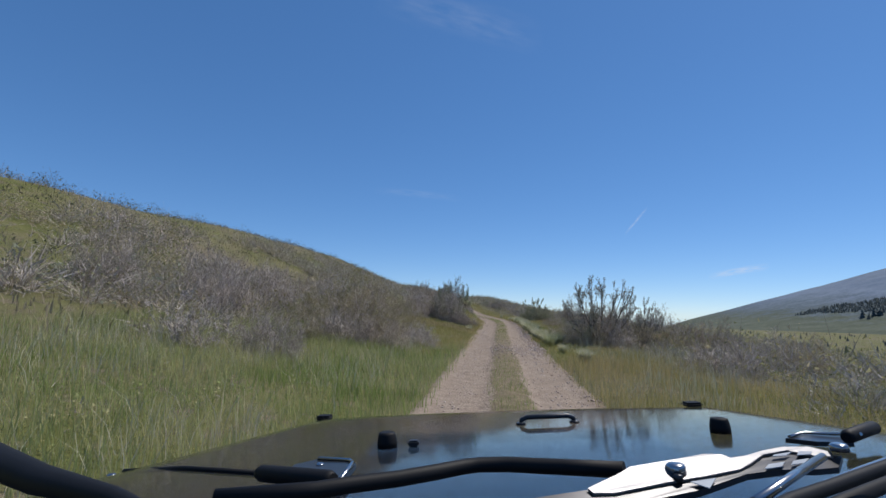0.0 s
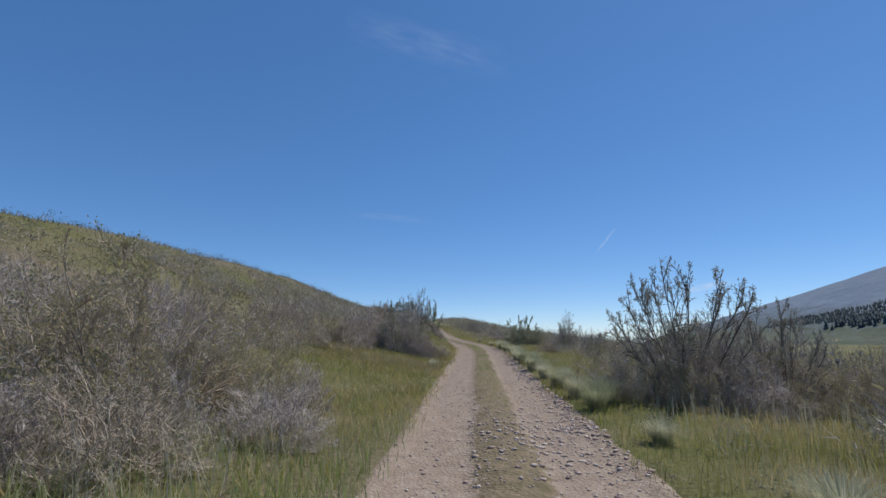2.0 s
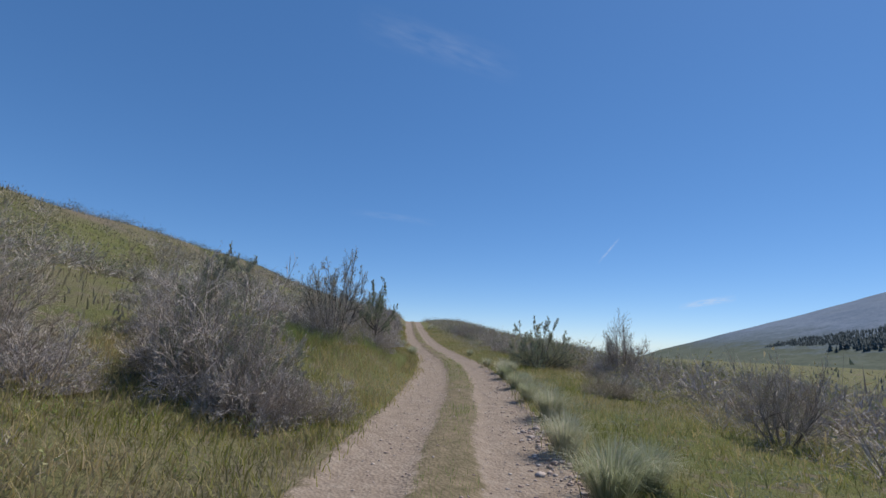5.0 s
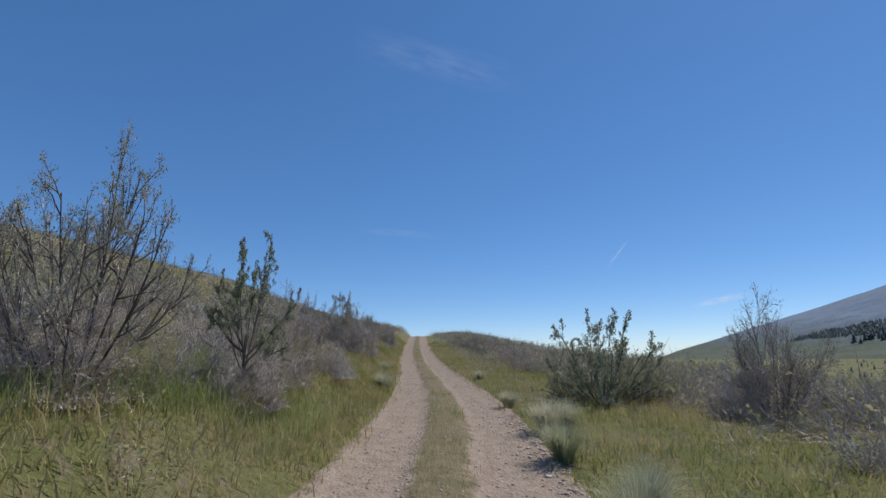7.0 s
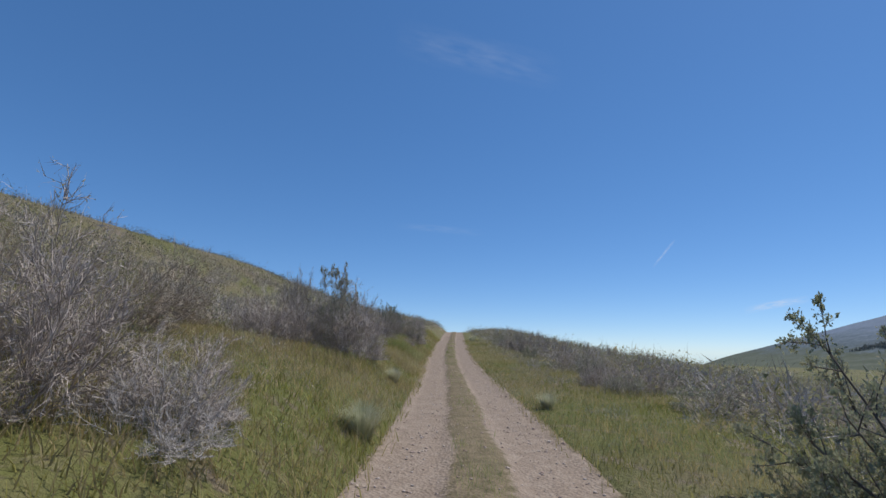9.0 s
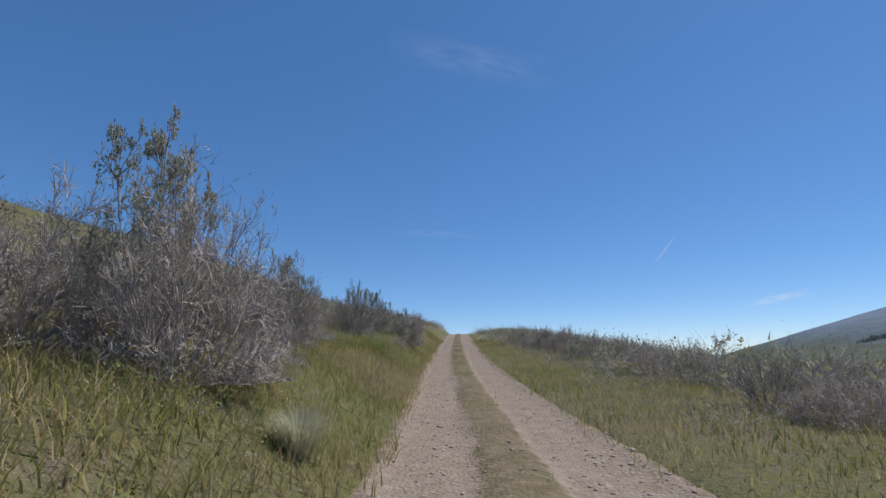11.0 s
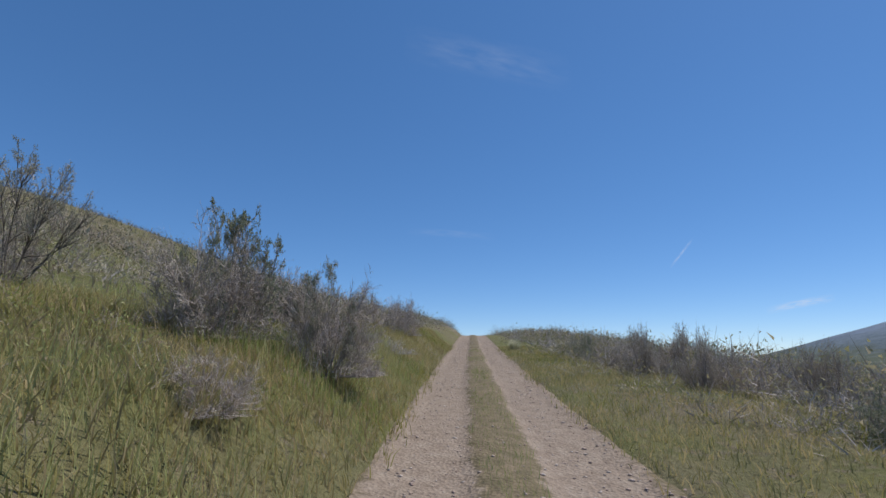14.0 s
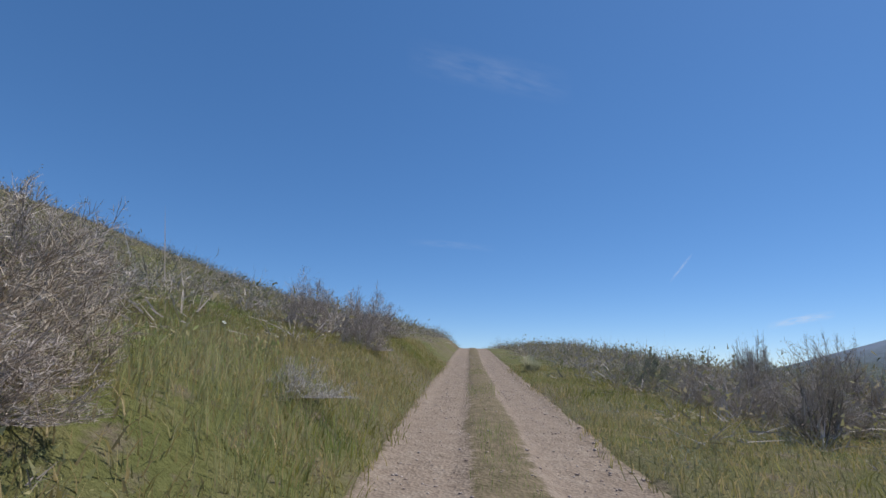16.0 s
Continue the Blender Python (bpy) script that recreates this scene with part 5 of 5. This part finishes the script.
# bright edge of this plate, added as a rod too
part("latch_wire", tube([(0.700, 1.186, -0.249), (0.755, 1.226, -0.249), (0.808, 1.180, -0.246), (0.800, 1.110, -0.232)], 0.0035, 8), CHROME, latch, "bright edge line of the latch plate")
for x, y in ((-0.70, 2.22), (0.92, 2.20)):
    part("marker_lamp", block(x - 0.035, x + 0.035, y - 0.03, y + 0.04, bonnet_z(x, y) + 0.004, bonnet_z(x, y) + 0.022, 0.008), RUBBER, car)

# windscreen's lower rim, folded flat, and the scuttle
part("scuttle", block(MID - 0.90, MID + 0.90, 0.42, 0.84, -0.40, -0.285, 0.02), PAINT, car)
part("windscreen_rim", tube([(-0.809, 0.721, -0.120), (-0.700, 0.652, -0.126), (-0.603, 0.596, -0.129), (-0.495, 0.539, -0.136), (-0.425, 0.508, -0.138), (-0.360, 0.478, -0.139), (-0.304, 0.448, -0.144), (-0.150, 0.415, -0.166), (0.050, 0.410, -0.169), (0.221, 0.435, -0.153), (0.269, 0.468, -0.151), (0.326, 0.502, -0.151), (0.389, 0.537, -0.149), (0.472, 0.582, -0.146), (0.620, 0.670, -0.139)], [0.024, 0.022, 0.019, 0.016, 0.013, 0.01, 0.008, 0.0065, 0.0065, 0.0065, 0.0065, 0.0065, 0.0065, 0.0065, 0.0065], 12), RUBBER, car, "black rubber rim of the windscreen")
part("dashboard", block(MID - 0.78, MID + 0.78, 0.20, 0.44, -0.62, -0.30, 0.05), PLASTIC, car)


# wipers: pressed steel arms that lie across the screen's foot
wiper = part("wiper", plate([(0.129, 0.638, -0.187), (0.177, 0.671, -0.180), (0.196, 0.686, -0.176), (0.261, 0.712, -0.175), (0.314, 0.735, -0.174), (0.339, 0.739, -0.176), (0.350, 0.735, -0.180), (0.376, 0.745, -0.180), (0.409, 0.762, -0.178), (0.446, 0.777, -0.177), (0.489, 0.787, -0.180), (0.516, 0.781, -0.187), (0.512, 0.772, -0.191), (0.482, 0.768, -0.188), (0.450, 0.771, -0.181), (0.403, 0.752, -0.181), (0.374, 0.730, -0.187), (0.351, 0.715, -0.190), (0.295, 0.691, -0.191), (0.235, 0.668, -0.191), (0.162, 0.638, -0.193), (0.134, 0.632, -0.191)], 0.003), GLINT_STEEL, car, "black coated wiper arm with the sun's glint in its colour")
part("arm_side", plate([(0.016, 0.599, -0.190), (0.129, 0.641, -0.190), (0.163, 0.641, -0.196), (0.236, 0.672, -0.195), (0.296, 0.695, -0.194), (0.352, 0.718, -0.193), (0.390, 0.744, -0.188), (0.407, 0.757, -0.184), (0.453, 0.776, -0.184), (0.489, 0.777, -0.189), (0.533, 0.784, -0.194), (0.507, 0.757, -0.202), (0.473, 0.746, -0.201), (0.413, 0.733, -0.197), (0.357, 0.713, -0.196), (0.277, 0.671, -0.202), (0.164, 0.625, -0.204)], 0.008), STEEL, wiper, "black coated side of the arm")
part("wiper_blade", tube([(-0.345, 0.641, -0.190), (-0.219, 0.664, -0.190), (-0.181, 0.693, -0.192), (-0.123, 0.722, -0.194), (-0.069, 0.756, -0.195), (-0.030, 0.786, -0.196), (-0.005, 0.796, -0.196), (0.042, 0.794, -0.196), (0.124, 0.762, -0.194), (0.199, 0.724, -0.190)], 0.0115, 12), RUBBER, wiper, "black rubber wiper blade")
part("pivot_cap", turned([(0.012, 0.0), (0.012, 0.008), (0.009, 0.011)], (0.528, 0.780, -0.186)), CHROME, wiper)
part("rivet", turned([(0.0125, -0.004), (0.0125, 0.005), (0.010, 0.008), (0.004, 0.009)], (0.257, 0.692, -0.183)), CHROME, wiper)
part("pin", turned([(0.006, -0.004), (0.006, 0.003), (0.004, 0.005)], (0.253, 0.677, -0.189)), STEEL, wiper)
# the slots' brightness and one bright spot are put in as pale slivers
for outline in ([(0.421, 0.755, -0.182), (0.451, 0.766, -0.182), (0.437, 0.756, -0.184), (0.414, 0.749, -0.183)], [(0.464, 0.770, -0.182), (0.486, 0.775, -0.184), (0.478, 0.767, -0.186), (0.455, 0.761, -0.185)],
                [(0.398, 0.732, -0.189), (0.427, 0.743, -0.189), (0.415, 0.731, -0.192), (0.386, 0.721, -0.192)], [(0.440, 0.746, -0.189), (0.469, 0.758, -0.189), (0.455, 0.746, -0.192), (0.432, 0.738, -0.192)],
                [(0.267, 0.675, -0.193), (0.306, 0.689, -0.193), (0.287, 0.668, -0.199)]):
    part("slot", plate(outline, 0.001), LENS_GLASS, wiper)
part("strut", tube([(0.460, 0.714, -0.177), (0.364, 0.626, -0.177), (0.276, 0.544, -0.177)], 0.0055), CHROME, wiper)
wiper = part("wiper", tube([(0.275, 0.500, -0.168), (0.360, 0.562, -0.166), (0.431, 0.609, -0.166), (0.551, 0.693, -0.170), (0.62, 0.76, -0.20)], 0.004), CHROME, car, "second wiper arm, a thin steel rod")
part("wiper_blade", tube([(0.27, 0.475, -0.175), (0.36, 0.535, -0.174), (0.47, 0.605, -0.174), (0.58, 0.69, -0.180)], 0.008), RUBBER, wiper)

# body, wings, bumper, lamps and wheels
part("body", block(MID - 0.76, MID + 0.76, -2.05, 0.80, -1.12, -0.42, 0.06), PAINT, car)
part("engine_bay", block(MID - 0.62, MID + 0.62, 0.78, 2.12, -1.05, -0.42, 0.05), PAINT, car)
part("grille", block(MID - 0.60, MID + 0.60, 2.10, 2.18, -0.98, -0.40, 0.03), PAINT, car)
for k in range(7):
    x = MID - 0.27 + 0.09 * k
    part("grille_slot", block(x - 0.025, x + 0.025, 2.175, 2.186, -0.80, -0.48, 0.005), PLASTIC, car)
for side in (-1, 1):
    part("headlamp", turned([(0.09, 0.0), (0.09, 0.03), (0.07, 0.045)], (MID + side * 0.45, 2.17, -0.62), "Y"), LENS_GLASS, car)
    part("wing", block(MID + side * 0.62 - 0.14 + side * 0.14, MID + side * 0.62 + 0.14 + side * 0.14, 1.15, 2.12, -0.60, -0.50, 0.04), PLASTIC, car)
    part("door", block(MID + side * 0.775 - 0.02, MID + side * 0.775 + 0.02, -0.75, 0.30, -1.05, -0.46, 0.015), PAINT, car)
    part("seat", block(MID + side * 0.36 - 0.24, MID + side * 0.36 + 0.24, -0.95, -0.35, -0.85, -0.60, 0.06), PLASTIC, car)
part("bumper", block(MID - 0.85, MID + 0.85, 2.22, 2.38, -1.10, -0.95, 0.03), PLASTIC, car)
for x in (MID - 0.72, MID + 0.72):
    for y in (1.62, -1.15):
        wheel = part("wheel", turned([(0.20, -0.09), (0.22, -0.06), (0.22, 0.06), (0.20, 0.09)], (x, y, -1.12), "X", 24), STEEL, car)
        part("tyre", turned([(0.24, -0.12), (0.36, -0.125), (0.40, -0.09), (0.405, 0.0), (0.40, 0.09), (0.36, 0.125), (0.24, 0.12)], (x, y, -1.12), "X", 32), TYRE, wheel)
